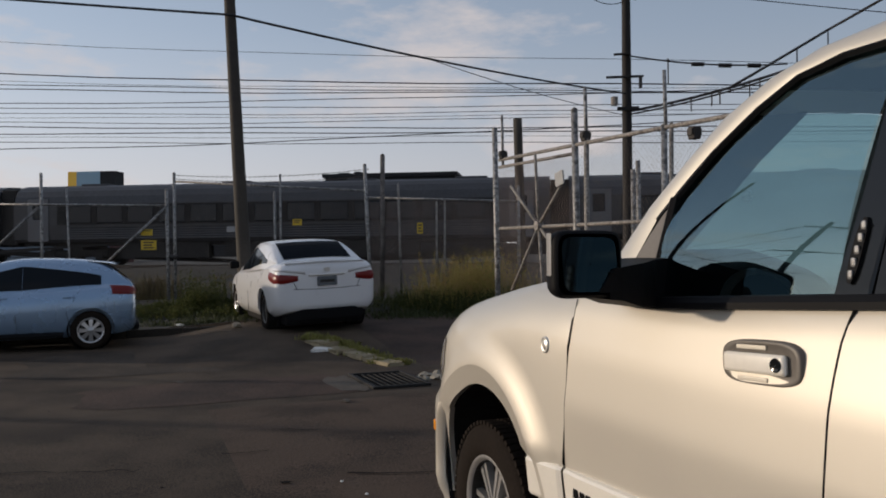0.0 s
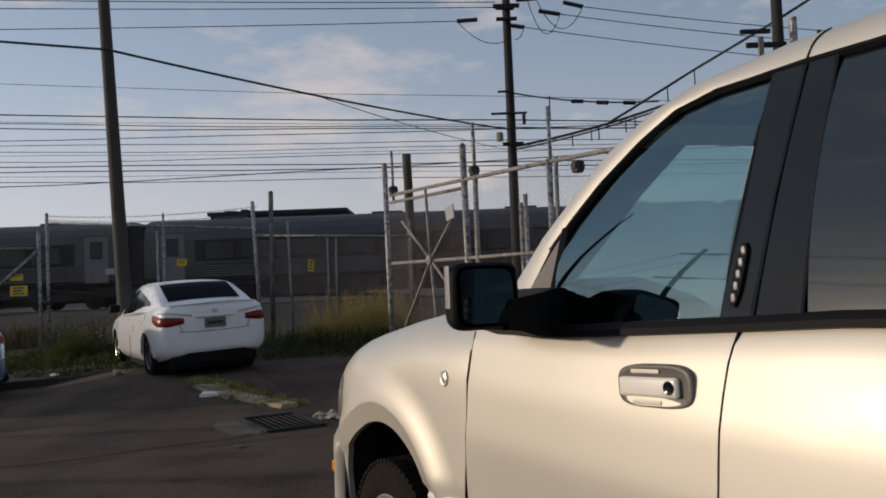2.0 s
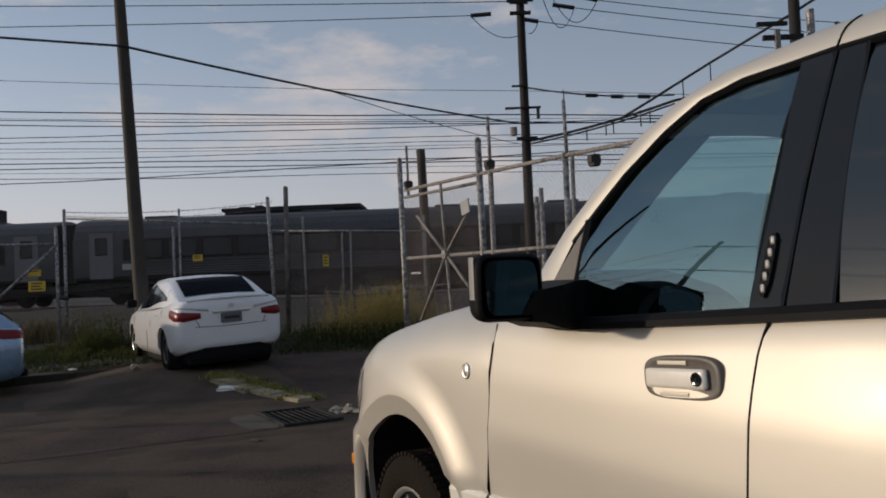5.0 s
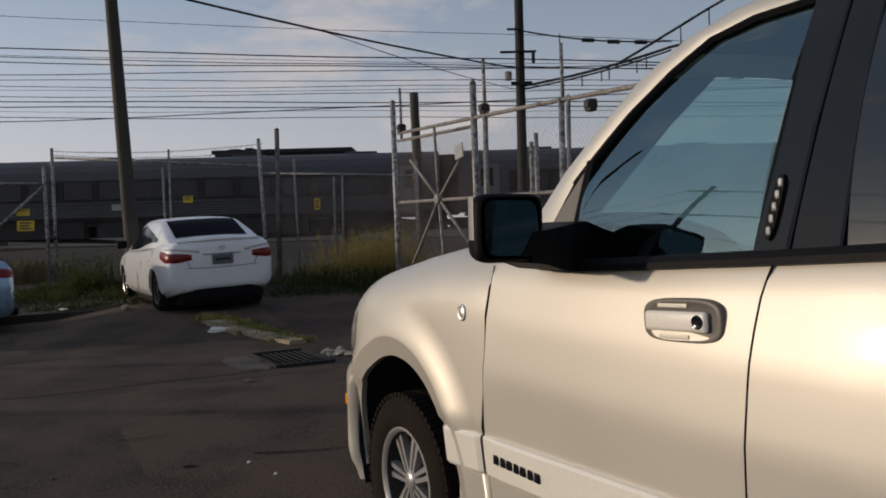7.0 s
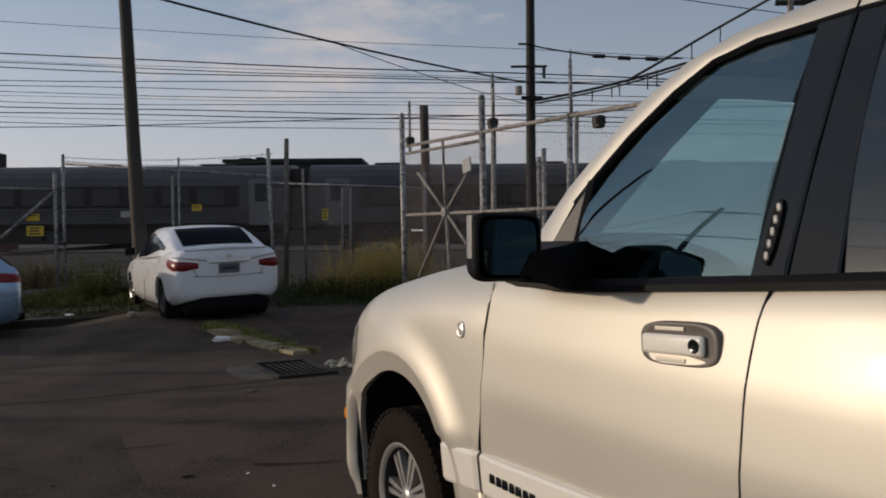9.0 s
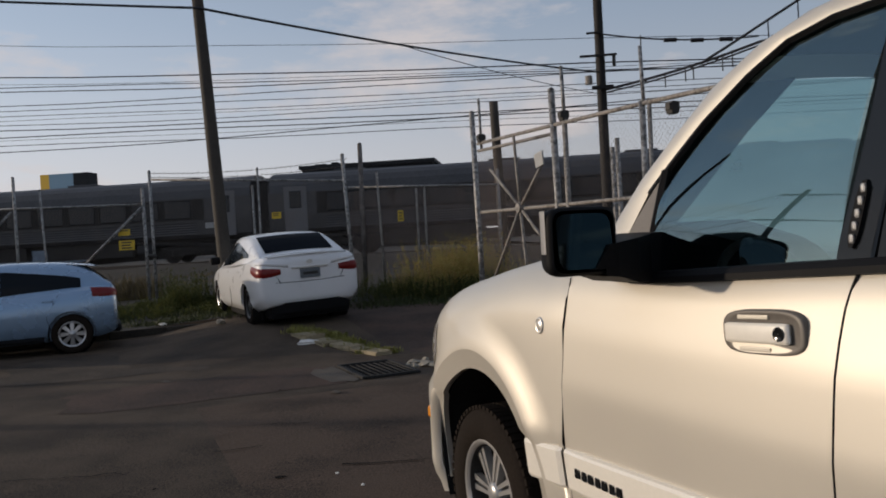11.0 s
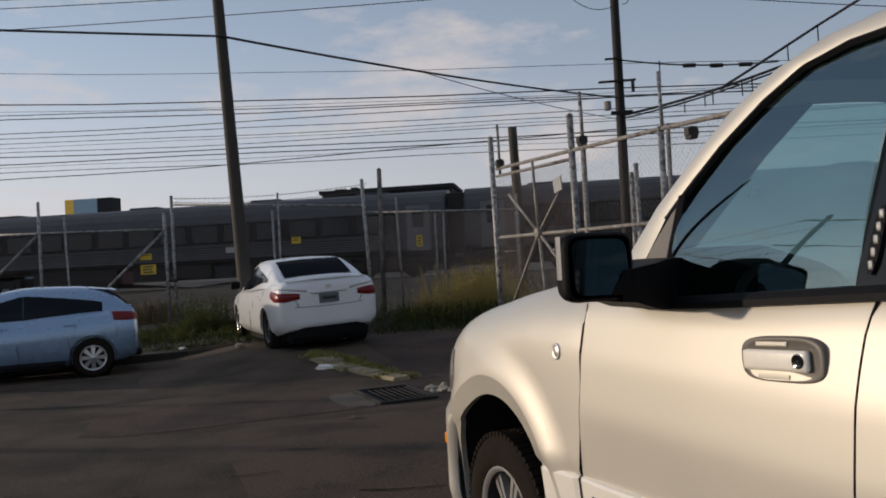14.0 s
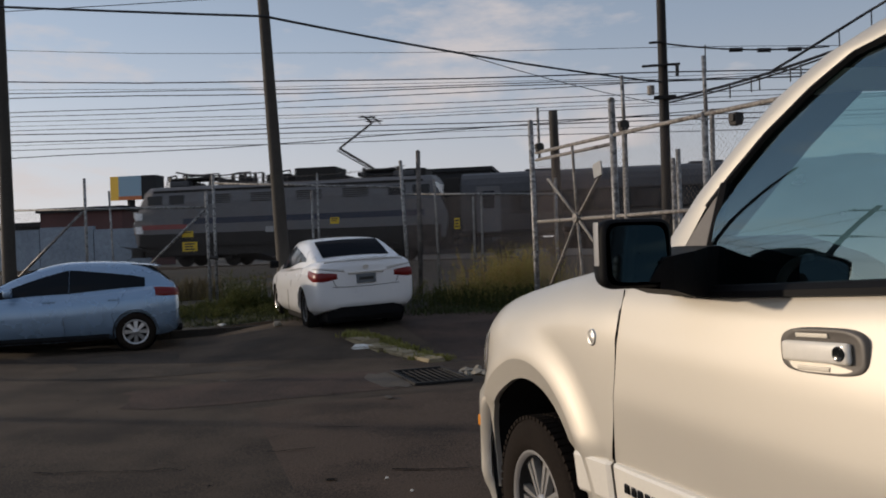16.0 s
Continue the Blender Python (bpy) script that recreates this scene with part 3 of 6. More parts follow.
def build_truck():
    tr = thing("pickup_truck", street(3.215, 2.53), STREET_TURN, "champagne metallic crew cab pickup parked on the asphalt", "pickup truck")
    cab = lambda z: 0.955 - 0.27 * (z - 1.37) - 0.13 * (z - 1.37) ** 2
    for sgn in (1, -1):
        put = (lambda bm: bm) if sgn == 1 else mirror_y
        # front fender, laid out in rays round the wheel
        rows = []
        for k in range(61):
            t = radians(-16 + 212 * k / 60)
            c, s = math.cos(t), math.sin(t)
            r = 0.49
            while r < 2.0:
                r += 0.004
                x, z = r * c, 0.43 + r * s
                if x > 0.88 or z > lerp_table(HOOD_EDGE, x) or x < lerp_table(FRONT_SEAM, z) + 0.003 or z < 0.30:
                    break
            row = []
            inner = 0.485
            for q in (0.485, 0.485, 0.51, 0.54, 0.568, 0.575, 0.582, 0.61, 0.64, 0.68, 0.73, 0.0, 0.2, 0.4, 0.6, 0.8, 0.92, 0.97, 1.0):
                wide = arch_more(t)
                edge = max(r, 0.60 + wide)
                rr = min(q + wide, edge - 0.02) if 0.4801 < q < 0.74 and q not in (0.6,) else min(0.75 + wide, edge - 0.02) + (edge - min(0.75 + wide, edge - 0.02)) * q
                x, z = rr * c, 0.43 + rr * s
                y = fender_y(x, z)
                if not row:
                    y -= 0.028
                row.append((x, y, z))
            rows.append(row)
        part("fender", put(crease(sheet(bmesh.new(), rows), len(rows[0]), (1, 5))), CHAMPAGNE, tr, smooth=True)
        # wheel well
        bm = bmesh.new()
        rows = []
        for k in range(25):
            t = radians(-25 + 230 * k / 24)
            rows.append([((0.50 + arch_more(t)) * math.cos(t), y, 0.43 + (0.50 + arch_more(t)) * math.sin(t)) for y in (0.95, 0.40)] + [(0.0, 0.40, 0.43)])
        part("wheel_well", put(sheet(bm, rows)), DARK_WELL, tr)
        # bumper end with its amber marker
        rows = []
        for k in range(13):
            z = 0.20 + 0.58 * k / 12
            row = []
            for i in range(17):
                x = 0.97 - (0.97 - math.sqrt(max(0.575 ** 2 - (z - 0.43) ** 2, 0.2))) * i / 16
                y = body_y(x, 0.72) + 0.050 - 0.05 * ease((0.34 - z) / 0.14) - 0.03 * ease((z - 0.72) / 0.06)
                if x > 0.80:
                    y -= 1.2 * (x - 0.80) ** 1.6
                row.append((x, y - (0.05 if i == 16 else 0), z))
            rows.append(row)
        part("bumper_end", put(sheet(bmesh.new(), rows)), CHAMPAGNE, tr, smooth=True)
        bm = box(bmesh.new(), (0.61, body_y(0.64, 0.72) - 0.012, 0.575), (0.665, body_y(0.64, 0.72) + 0.056, 0.635), 0.012)
        part("side_marker", put(bm), AMBER, tr, "amber side marker lamp")
        rows = [[(x, fender_y(x, z) + 0.004, z) for x in np.linspace(0.50, 0.88, 10)] for z in np.linspace(0.86, 1.075, 8)]
        part("headlamp", put(sheet(bmesh.new(), rows)), CLEAR_LENS, tr, "clear wraparound headlamp", True)
        # doors
        for nm, f, r in (("front_door", lambda z: lerp_table(FRONT_SEAM, z) - 0.003, lambda z: lerp_table(REAR_SEAM, z) + 0.0035), ("rear_door", lambda z: lerp_table(REAR_SEAM, z) - 0.0035, lambda z: -2.98)):
            d = part(nm, put(door_panel(f, r, 0.43, lambda x: lerp_table(BELT, x), body_y)), CHAMPAGNE, tr, smooth=True)
            x0, x1 = (-0.732, -1.922) if nm == "front_door" else (-1.938, -2.97)
            part("moulding", put(strip(x0, x1, 0.560, 0.716, 0.026, body_y, tilt=lambda x: -0.035 * (x + 0.72))), CREAM_TRIM, d, "cream lower body moulding")
            hx = -1.719 if nm == "front_door" else -2.72
            yh = body_y(hx, 1.229)
            tilt = Matrix.Rotation(radians(3), 3, "Y")

            def local(bm):
                for v in bm.verts:
                    v.co = tilt @ v.co + Vector((hx, yh, 1.229))
                return put(bm)

            def rounded(hw, hh, y, n=40, e=0.55):
                return [(hw * math.copysign(abs(math.cos(t)) ** e, math.cos(t)), y, hh * math.copysign(abs(math.sin(t)) ** e, math.sin(t))) for t in (2 * math.pi * i / n for i in range(n))]
            bm = sheet(bmesh.new(), [rounded(0.140, 0.060, -0.01), rounded(0.139, 0.059, 0.006), rounded(0.134, 0.055, 0.011), rounded(0.118, 0.047, 0.006), rounded(0.06, 0.02, 0.004), rounded(0.01, 0.004, 0.004)], close=True)
            part("door_handle", local(bm), HANDLE_GREY, d, "dark grey handle bezel with a silver pull bar and keyhole", True)
            # raised champagne bars paint the lit edges inside the handle hollow
            for za, zb in ((0.034, 0.046), (-0.049, -0.037)):
                bm = box(bmesh.new(), (-0.025, 0.0, za), (0.082, 0.0105, zb), 0.003)
                part("recess_lit_edge", local(bm), CHAMPAGNE, d)
            bm = box(bmesh.new(), (-0.096, 0.004, -0.027), (0.120, 0.024, 0.026), 0.010)
            part("grip", local(bm), CREAM_TRIM, d, "silver pull bar", True)
            if nm == "front_door":
                bm = disc_ring(bmesh.new(), [(0.001, 0.0252), (0.014, 0.0252), (0.016, 0.0262), (0.018, 0.0262), (0.019, 0.020)], 20)
                for v in bm.verts:
                    v.co.x -= 0.070
                part("key_cylinder", local(bm), GLOSS_BLACK, d, smooth=True)
        part("fender_moulding", put(strip(-0.425, -0.714, 0.560, 0.716, 0.026, body_y, tilt=lambda x: -0.020 * (x + 0.72) / 0.27)), CREAM_TRIM, tr)
        rows = [[(x, y, z) for x in np.linspace(-0.46, -3.0, 12)] for y, z in ((0.955, 0.44), (0.955, 0.36), (0.94, 0.28), (0.7, 0.27))]
        part("rocker", put(sheet(bmesh.new(), rows)), CHAMPAGNE, tr)
        for seam in (FRONT_SEAM, REAR_SEAM):
            zs = np.linspace(0.44, 1.345 if seam is FRONT_SEAM else 1.40, 22)
            part("door_gap", put(tube(bmesh.new(), [(lerp_table(seam, z), body_y(lerp_table(seam, z), z) - 0.0022, z) for z in zs], 0.0026 if seam is FRONT_SEAM else 0.0036, 6)), BLACK_TRIM, tr, "thin dark gap round the door")
        # badge and lettering bars
        bm = disc_ring(bmesh.new(), [(0.001, 0.005), (0.018, 0.005), (0.022, 0.002), (0.026, 0.006), (0.031, 0.005), (0.033, -0.004)], 28)
        for v in bm.verts:
            v.co = Vector((v.co.x * 0.9 - 0.60, v.co.y + fender_y(-0.60, 1.16), v.co.z + 1.16))
        part("fender_badge", put(bm), SATIN, tr, "small round bright fender badge", True)
        for i in range(7):
            x = -0.815 - 0.042 * i
            bm = box(bmesh.new(), (x - 0.033, body_y(x, 0.65) + 0.023, 0.630), (x - 0.003 * (i % 2), body_y(x, 0.65) + 0.031, 0.664), 0.004)
            part("emblem_bar", put(bm), GLOSS_BLACK, tr)
        # belt trim, glass, pillars
        rows = [[(x, cab(lerp_table(BELT, x) + dz) + dy, lerp_table(BELT, x) + dz) for x in np.linspace(-1.06, -2.96, 30)] for dz, dy in ((-0.008, -0.01), (-0.004, 0.016), (0.014, 0.02), (0.030, 0.012), (0.034, -0.01))]
        part("belt_trim", put(sheet(bmesh.new(), rows)), BLACK_TRIM, tr)
        low = along([(-1.215, 1.372), (-1.24, 1.375), (-1.915, 1.41)])
        up = along([(-1.215, 1.69), (-1.335, 1.818), (-1.475, 1.931), (-1.60, 2.006), (-1.745, 2.034), (-1.93, 2.042)])
        # the side glass is curved: upright at the belt, leaning in towards the roof
        bm = pane((low, up), cab, push=-0.012, n=18)
        edge = sorted((z, x) for x, z in PILLAR_IN)
        for v in bm.verts:
            d = v.co.z - 1.37
            v.co.y += (0.17 * d - 0.25 * d * d) * ease((lerp_table(edge, v.co.z) - v.co.x - 0.01) / 0.10)
        clear_pane("front_window", put(bm), FILM_GLASS, tr, "tinted side window mirroring the sky")
        low = along([(-1.04, 1.39), (-1.10, 1.385), (-1.19, 1.375)])
        up = along([(-1.04, 1.42), (-1.10, 1.53), (-1.19, 1.67)])
        part("mirror_sail", put(pane((low, up), cab, push=0.004)), SAIL_GREY, tr, "grey sail panel at the mirror")
        part("vent_post", put(tube(bmesh.new(), [(-1.205, cab(1.38) - 0.002, 1.375), (-1.205, cab(1.69) - 0.002, 1.69)], 0.019, 6)), BLACK_TRIM, tr)
        part("window_seal", put(tube(bmesh.new(), [(x, cab(z) - 0.004, z) for x, z in PILLAR_IN[2:]], 0.013, 6)), BLACK_TRIM, tr)
        for x0, x1, t0, t1 in ((-1.912, -2.006, -1.93, -2.026), (-2.020, -2.14, -2.040, -2.115)):
            low, up = along([(x0, 1.405), (x1, 1.415)]), along([(t0, 2.050), (t1, 2.050)])
            part("pillar_cover", put(pane((low, up), cab, push=0.004)), GLOSS_BLACK, tr, "gloss black pillar cover", True)
            part("pillar_edge", put(tube(bmesh.new(), [(x1, cab(1.41), 1.41), ((x1 + t1) / 2, cab(1.72), 1.72), (t1, cab(2.048), 2.048)], 0.007, 6)), GLOSS_BLACK, tr)
        low, up = along([(-1.90, 1.40), (-2.18, 1.40)]), along([(-1.92, 2.056), (-2.15, 2.056)])
        part("inner_pillar", put(pane((low, up), cab, push=-0.030)), CABIN, tr)
        low, up = along([(-2.155, 1.42), (-2.92, 1.43)]), along([(-2.125, 2.042), (-2.6, 2.042), (-2.80, 2.02)])
        bm = pane((low, up), cab, push=-0.010, n=18)
        for v in bm.verts:
            d = v.co.z - 1.37
            v.co.y += 0.17 * d - 0.25 * d * d
        part("rear_window", put(bm), PRIVACY_GLASS, tr, "dark privacy glass", True)
        bm = box(bmesh.new(), (-1.984, cab(1.52) - 0.06, 1.44), (-1.938, cab(1.52) + 0.0, 1.60))
        rows = []
        for k in range(13):
            z = 1.442 + 0.155 * k / 12
            hw = 0.016 * (1 - abs(k - 6) ** 4 / 1900)
            rows.append([(-1.957 - 0.004 * (k - 6) / 6 + q * hw, cab(z) + (0.013 if abs(q) < 0.95 else 0.0), z) for q in (-1, -0.9, 0.9, 1)])
        bm.free()
        if sgn == 1:
            kp = part("keypad", sheet(bmesh.new(), rows), BLACK_TRIM, tr, "black entry keypad with bright buttons")
            for i in range(5):
                z = 1.462 + 0.029 * i
                part("button", box(bmesh.new(), (-1.966 - 0.004 * (i - 2) / 2, cab(z) + 0.010, z - 0.0115), (-1.952 - 0.004 * (i - 2) / 2, cab(z) + 0.019, z + 0.0115), 0.0065), SPOKE, kp)
        rows = [[Vector(a).lerp(Vector((b[0], cab(b[1]) + 0.006, b[1])), q) + Vector((0, 0.012 * math.sin(math.pi * q), 0.010 * math.sin(math.pi * q))) for q in (0, 0.12, 0.3, 0.5, 0.7, 0.88, 1)] for a, b in zip([(x, y, z) for x, z, y in PILLAR_OUT], PILLAR_IN)]
        part("roof_seam", put(tube(bmesh.new(), [Vector(a).lerp(Vector(b), q) + Vector((0, 0.012 * math.sin(math.pi * q) + 0.001, 0.010 * math.sin(math.pi * q))) for a, b, q in (((-2.06, 0.649, 2.139), (-2.03, cab(2.054) + 0.006, 2.054), k / 6) for k in range(7))], 0.003, 5)), BLACK_TRIM, tr)
        part("roof_rail", put(sheet(bmesh.new(), rows)), CHAMPAGNE, tr, smooth=True)
        part("cowl_corner", put(sheet(bmesh.new(), [[(-0.77, 0.95, 1.315), (-0.78, 0.92, 1.37), (-0.80, 0.86, 1.39)], [(-0.92, 0.955, 1.33), (-0.93, 0.93, 1.40), (-0.92, 0.88, 1.47)], [(-1.06, 0.962, 1.335), (-1.07, 0.945, 1.42), (-1.06, 0.90, 1.55)]])), CHAMPAGNE, tr, smooth=True)
        # bed side behind the cab
        rows = [[(x, body_y(-2, z), z) for x in np.linspace(-3.0, -4.75, 8)] for z in np.linspace(0.45, 1.33, 9)] + [[(x, 0.86, 1.36) for x in np.linspace(-3.0, -4.75, 8)]]
        part("bed_side", put(sheet(bmesh.new(), rows)), CHAMPAGNE, tr, smooth=True)
        wheel("front_wheel", tr, (0, sgn * 0.855, 0.337), r=0.398, rim=0.250, side=sgn, rim_mat=SPOKE)
        wheel("rear_wheel", tr, (-3.55, sgn * 0.855, 0.337), r=0.398, rim=0.250, side=sgn, rim_mat=SPOKE)
        # door mirror
        outline = lambda y, k: [(k, y)]
        hm = part("door_mirror", bmesh.new(), BLACK_TRIM, tr, "black door mirror with a silver cap")
        x1 = -1.325
        rows = []
        for xx, g, inward in ((x1 - 0.010, 0.90, 0.0), (x1 - 0.004, 0.985, 0.0), (x1 + 0.015, 1.0, 0.0), (x1 + 0.045, 0.98, 0.006), (x1 + 0.09, 0.93, 0.02), (x1 + 0.14, 0.82, 0.04), (x1 + 0.18, 0.62, 0.06), (x1 + 0.20, 0.35, 0.07)):
            rows.append([(xx + 0.02 * (q - 0.5), 1.262 - inward + 0.115 * g * math.copysign(abs(math.cos(t)) ** 0.32, math.cos(t)) + 0.0, 1.484 + 0.100 * g * math.copysign(abs(math.sin(t)) ** 0.32, math.sin(t))) for t, q in ((2 * math.pi * i / 36, 0.5) for i in range(36))])
        bm = sheet(bmesh.new(), rows, close=True)
        bm.faces.new([v for v in bm.verts][-36:])
        part("housing", put(bm), BLACK_TRIM, hm, smooth=True)
        rows = [[(x1 - 0.006 + dx, 1.262 + 0.093 * math.copysign(abs(math.cos(t)) ** 0.35, math.cos(t)) * s, 1.484 + 0.080 * s * math.copysign(abs(math.sin(t)) ** 0.35, math.sin(t))) for t in (2 * math.pi * i / 32 for i in range(32))] for s, dx in ((1.0, -0.004), (0.5, -0.004), (0.02, -0.004))]
        bm = sheet(bmesh.new(), rows, close=True)
        for v in bm.verts:
            v.co.x += -0.03 * (v.co.y - 1.262) + 0.10 * (v.co.z - 1.484) - 0.004
        part("mirror_glass", put(bm), MIRROR, hm)
        rows = [[(x, 1.262 + 0.1165 * (1 - 0.15 * ((x - x1) / 0.075) ** 2), z) for x in np.linspace(x1 + 0.010, x1 + 0.05, 6)] for z in np.linspace(1.452, 1.575, 6)]
        part("cap", put(sheet(bmesh.new(), rows)), SATIN, hm, "silver mirror cap", True)
        rows = []
        for y, zl, zh, xa, xb in ((0.90, 1.348, 1.50, -1.04, -1.25), (0.98, 1.348, 1.495, -1.05, -1.27), (1.06, 1.350, 1.485, -1.07, -1.315), (1.15, 1.375, 1.475, -1.11, -1.340), (1.20, 1.380, 1.46, -1.22, -1.346)):
            rows.append([(xa, y, zl), (xa, y, zh), (xb, y, zh), (xb, y, zl)])
        part("arm", put(sheet(bmesh.new(), rows, close=True)), BLACK_TRIM, hm)
        rows = [[(x1 - 0.024 + dx, 1.262 + py, 1.484 + pz) for py, pz in ((-0.094, -0.012), (-0.080, -0.012), (-0.022, -0.083), (-0.094, -0.083))] for dx in (0.0, 0.02)]
        bm = sheet(bmesh.new(), rows, close=True)
        bm.verts.ensure_lookup_table()
        bm.faces.new(bm.verts[:4])
        part("bezel_corner", put(bm), BLACK_TRIM, hm)
    # hood, roof, windshield, front end
    rows = []
    for k in range(23):
        x = -0.56 + 1.46 * k / 22
        e = lerp_table(HOOD_EDGE, x)
        hw = fender_y(x, e) + 0.002
        rows.append([(x, hw * q, e + 0.055 * (1 - q ** 4) * ease((x + 0.56) / 0.4)) for q in np.linspace(-1, 1, 17)])
    part("hood", sheet(bmesh.new(), rows), CHAMPAGNE, tr, smooth=True)
    rows = [[(x, y * q, z + 0.058 * (1 - q * q)) for q in np.linspace(-1, 1, 13)] for x, z, y in PILLAR_OUT[5:]]
    part("roof", sheet(bmesh.new(), rows), CHAMPAGNE, tr, smooth=True)
    # the lowest row is added so the pale film reaches the belt
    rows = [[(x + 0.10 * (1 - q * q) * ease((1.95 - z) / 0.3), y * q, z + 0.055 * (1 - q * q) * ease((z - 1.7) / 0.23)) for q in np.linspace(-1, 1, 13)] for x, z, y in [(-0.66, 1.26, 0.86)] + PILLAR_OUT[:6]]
    clear_pane("windscreen", sheet(bmesh.new(), rows), VEILED_GLASS, tr, "windscreen with an added pale film for mirrored brightness")
    for sgn in (1, -1):
        inner = ((-0.80, 0.60, 1.45), (-0.965, 0.53, 1.64), (-1.155, 0.475, 1.835), (-1.30, 0.40, 1.99))
        outer = ((-0.86, 0.88, 1.40), (-1.06, 0.845, 1.64), (-1.20, 0.80, 1.79), (-1.36, 0.74, 1.945))
        part("pillar_trim", sheet(bmesh.new(), [[(x - 0.02, y * sgn, z - 0.01) for x, y, z in row] for row in (inner, outer)]), CABIN, tr, "dark inner lining of the windscreen pillar")
    rows = [[(0.90 + 0.06 * (1 - (y / 0.8) ** 2), y, z) for y in np.linspace(-0.8, 0.8, 13)] for z in (0.3, 0.7, 0.75, 1.05)]
    part("grille", sheet(bmesh.new(), rows), CHROME, tr, smooth=True)
    bm = bmesh.new()
    box(bm, (-0.70, -0.93, 0.46), (-0.5, 0.93, 1.22))
    box(bm, (-2.98, -0.93, 0.30), (-0.6, 0.93, 0.46))
    box(bm, (-2.985, -0.93, 0.4), (-2.95, 0.93, 1.40))
    part("cab_frame", bm, CABIN, tr)
    bm = bmesh.new()
    for q in (0.93, -0.955):
        box(bm, (-2.97, q, 0.44), (-0.65, q + 0.025, 1.30))
    part("door_lining", bm, CABIN, tr)
    part("headliner", sheet(bmesh.new(), [[(x, y * q * 0.97, z - 0.03 + 0.03 * (1 - q * q)) for q in np.linspace(-1, 1, 7)] for x, z, y in PILLAR_OUT[6:]]), CABIN, tr)
    rows = []
    for q in np.linspace(-0.9, 0.84, 19):
        hood = 0.16 * ease((q - 0.25) / 0.3) - 0.12 * (1 - ease((q - 0.05) / 0.25))
        rear = -1.40 - 0.09 * ease((q - 0.3) / 0.4)
        rows.append([(-0.78, q, 1.28 + min(hood, 0)), (-0.95, q, 1.33 + hood * 0.4), (-1.05, q, 1.345 + hood * 0.85), (-1.12, q, 1.36 + hood), (-1.20, q, 1.365 + hood), (-1.34, q, 1.345 + hood * 0.9), (rear + 0.01, q, 1.335 + hood * 0.78), (rear, q, 1.31 + hood * 0.76), (rear, q, 1.26), (-1.3, q, 0.9)])
    part("dashboard", sheet(bmesh.new(), rows), CABIN, tr, smooth=True)
    # pale sheet added over the dash to brighten the lower side window
    rows = [[(-0.78, q, 1.30), (-0.95, q, 1.31), (-1.10, q, 1.30), (-1.22, q, 1.27), (-1.30, q, 1.22), (-1.32, q, 1.12)] for q in np.linspace(-0.88, 0.25, 9)]
    part("dash_fill", sheet(bmesh.new(), rows), PALE_FILL, tr, "pale beige sheet added to brighten the lower side window", True)
    bm = bmesh.new()
    c, ax, ay = Vector((-1.53, 0.78, 1.30)), Vector((0.35, 0, 0.94)), Vector((0, 1, 0))
    tube(bm, [c + (ax * math.cos(t) + ay * math.sin(t)) * 0.165 for t in (2 * math.pi * i / 36 for i in range(37))], 0.014, 8)
    for t in (0.0, 1.57, -1.57):
        tube(bm, [c + Vector((0.03, 0, -0.01)), c + (ax * -math.cos(t) + ay * math.sin(t)) * 0.16], 0.014, 6)
    part("steering_wheel", bm, SEAT, tr, smooth=True)
    bm = bmesh.new()
    box(bm, (-2.97, -0.90, 1.02), (-2.95, 0.90, 1.40))
    box(bm, (-4.75, -0.95, 0.75), (-2.99, 0.95, 0.80))
    box(bm, (-4.80, -0.95, 0.60), (-4.74, 0.95, 1.36), 0.015)
    part("bed", bm, CHAMPAGNE, tr)
    rows = [[(x, 0.68 * q, z) for q in np.linspace(-1, 1, 5)] for x, z in ((-3.05, 2.06), (-3.0, 1.42))]
    part("back_window", sheet(bmesh.new(), rows), DARK_GLASS, tr)


build_truck()


# ---- the two parked cars ----
def carve(bm, cutters, name, material):
    """The body with wheel arches cut out, as a plain mesh."""
    body = new(name, finish(bm, name, material))
    tools = []
    for c in cutters:
        t = new("cutter", finish(c, "cutter", DARK_WELL))
        m = body.modifiers.new("cut", "BOOLEAN")
        m.operation, m.object, m.solver = "DIFFERENCE", t, "EXACT"
        tools.append(t)
    bpy.context.view_layer.update()
    me = bpy.data.meshes.new_from_object(body.evaluated_get(bpy.context.evaluated_depsgraph_get()))
    for t in tools + [body]:
        bpy.data.objects.remove(t)
    me.materials.clear()
    me.materials.append(material)
    me.shade_smooth()
    me.set_sharp_from_angle(angle=radians(28))
    return me


def spline_rows(table, n):
    """Rows of numbers, smoothed to n rows by Catmull-Rom."""
    t = np.array(table, float)
    out = []
    for q in np.linspace(0, len(t) - 1, n):
        i = min(int(q), len(t) - 2)
        f = q - i
        p0, p1, p2, p3 = t[max(i - 1, 0)], t[i], t[i + 1], t[min(i + 2, len(t) - 1)]
        out.append(0.5 * (2 * p1 + (p2 - p0) * f + (2 * p0 - 5 * p1 + 4 * p2 - p3) * f * f + (3 * p1 - p0 - 3 * p2 + p3) * f ** 3))
    return out


def lower_section(hw, zb, zt):
    h = zt - zb
    half = [(0, zb), (hw * 0.5, zb), (hw - 0.13, zb + 0.005), (hw - 0.045, zb + 0.08), (hw - 0.012, zb + 0.20 * h), (hw - 0.006, zb + 0.38 * h), (hw, zb + 0.55 * h), (hw - 0.005, zb + 0.68 * h), (hw - 0.022, zb + 0.80 * h), (hw - 0.055, zb + 0.91 * h), (hw - 0.12, zb + 0.975 * h), (hw * 0.55, zt + 0.012), (0, zt + 0.022)]
    return half + [(-y, z) for y, z in half[-2:0:-1]]


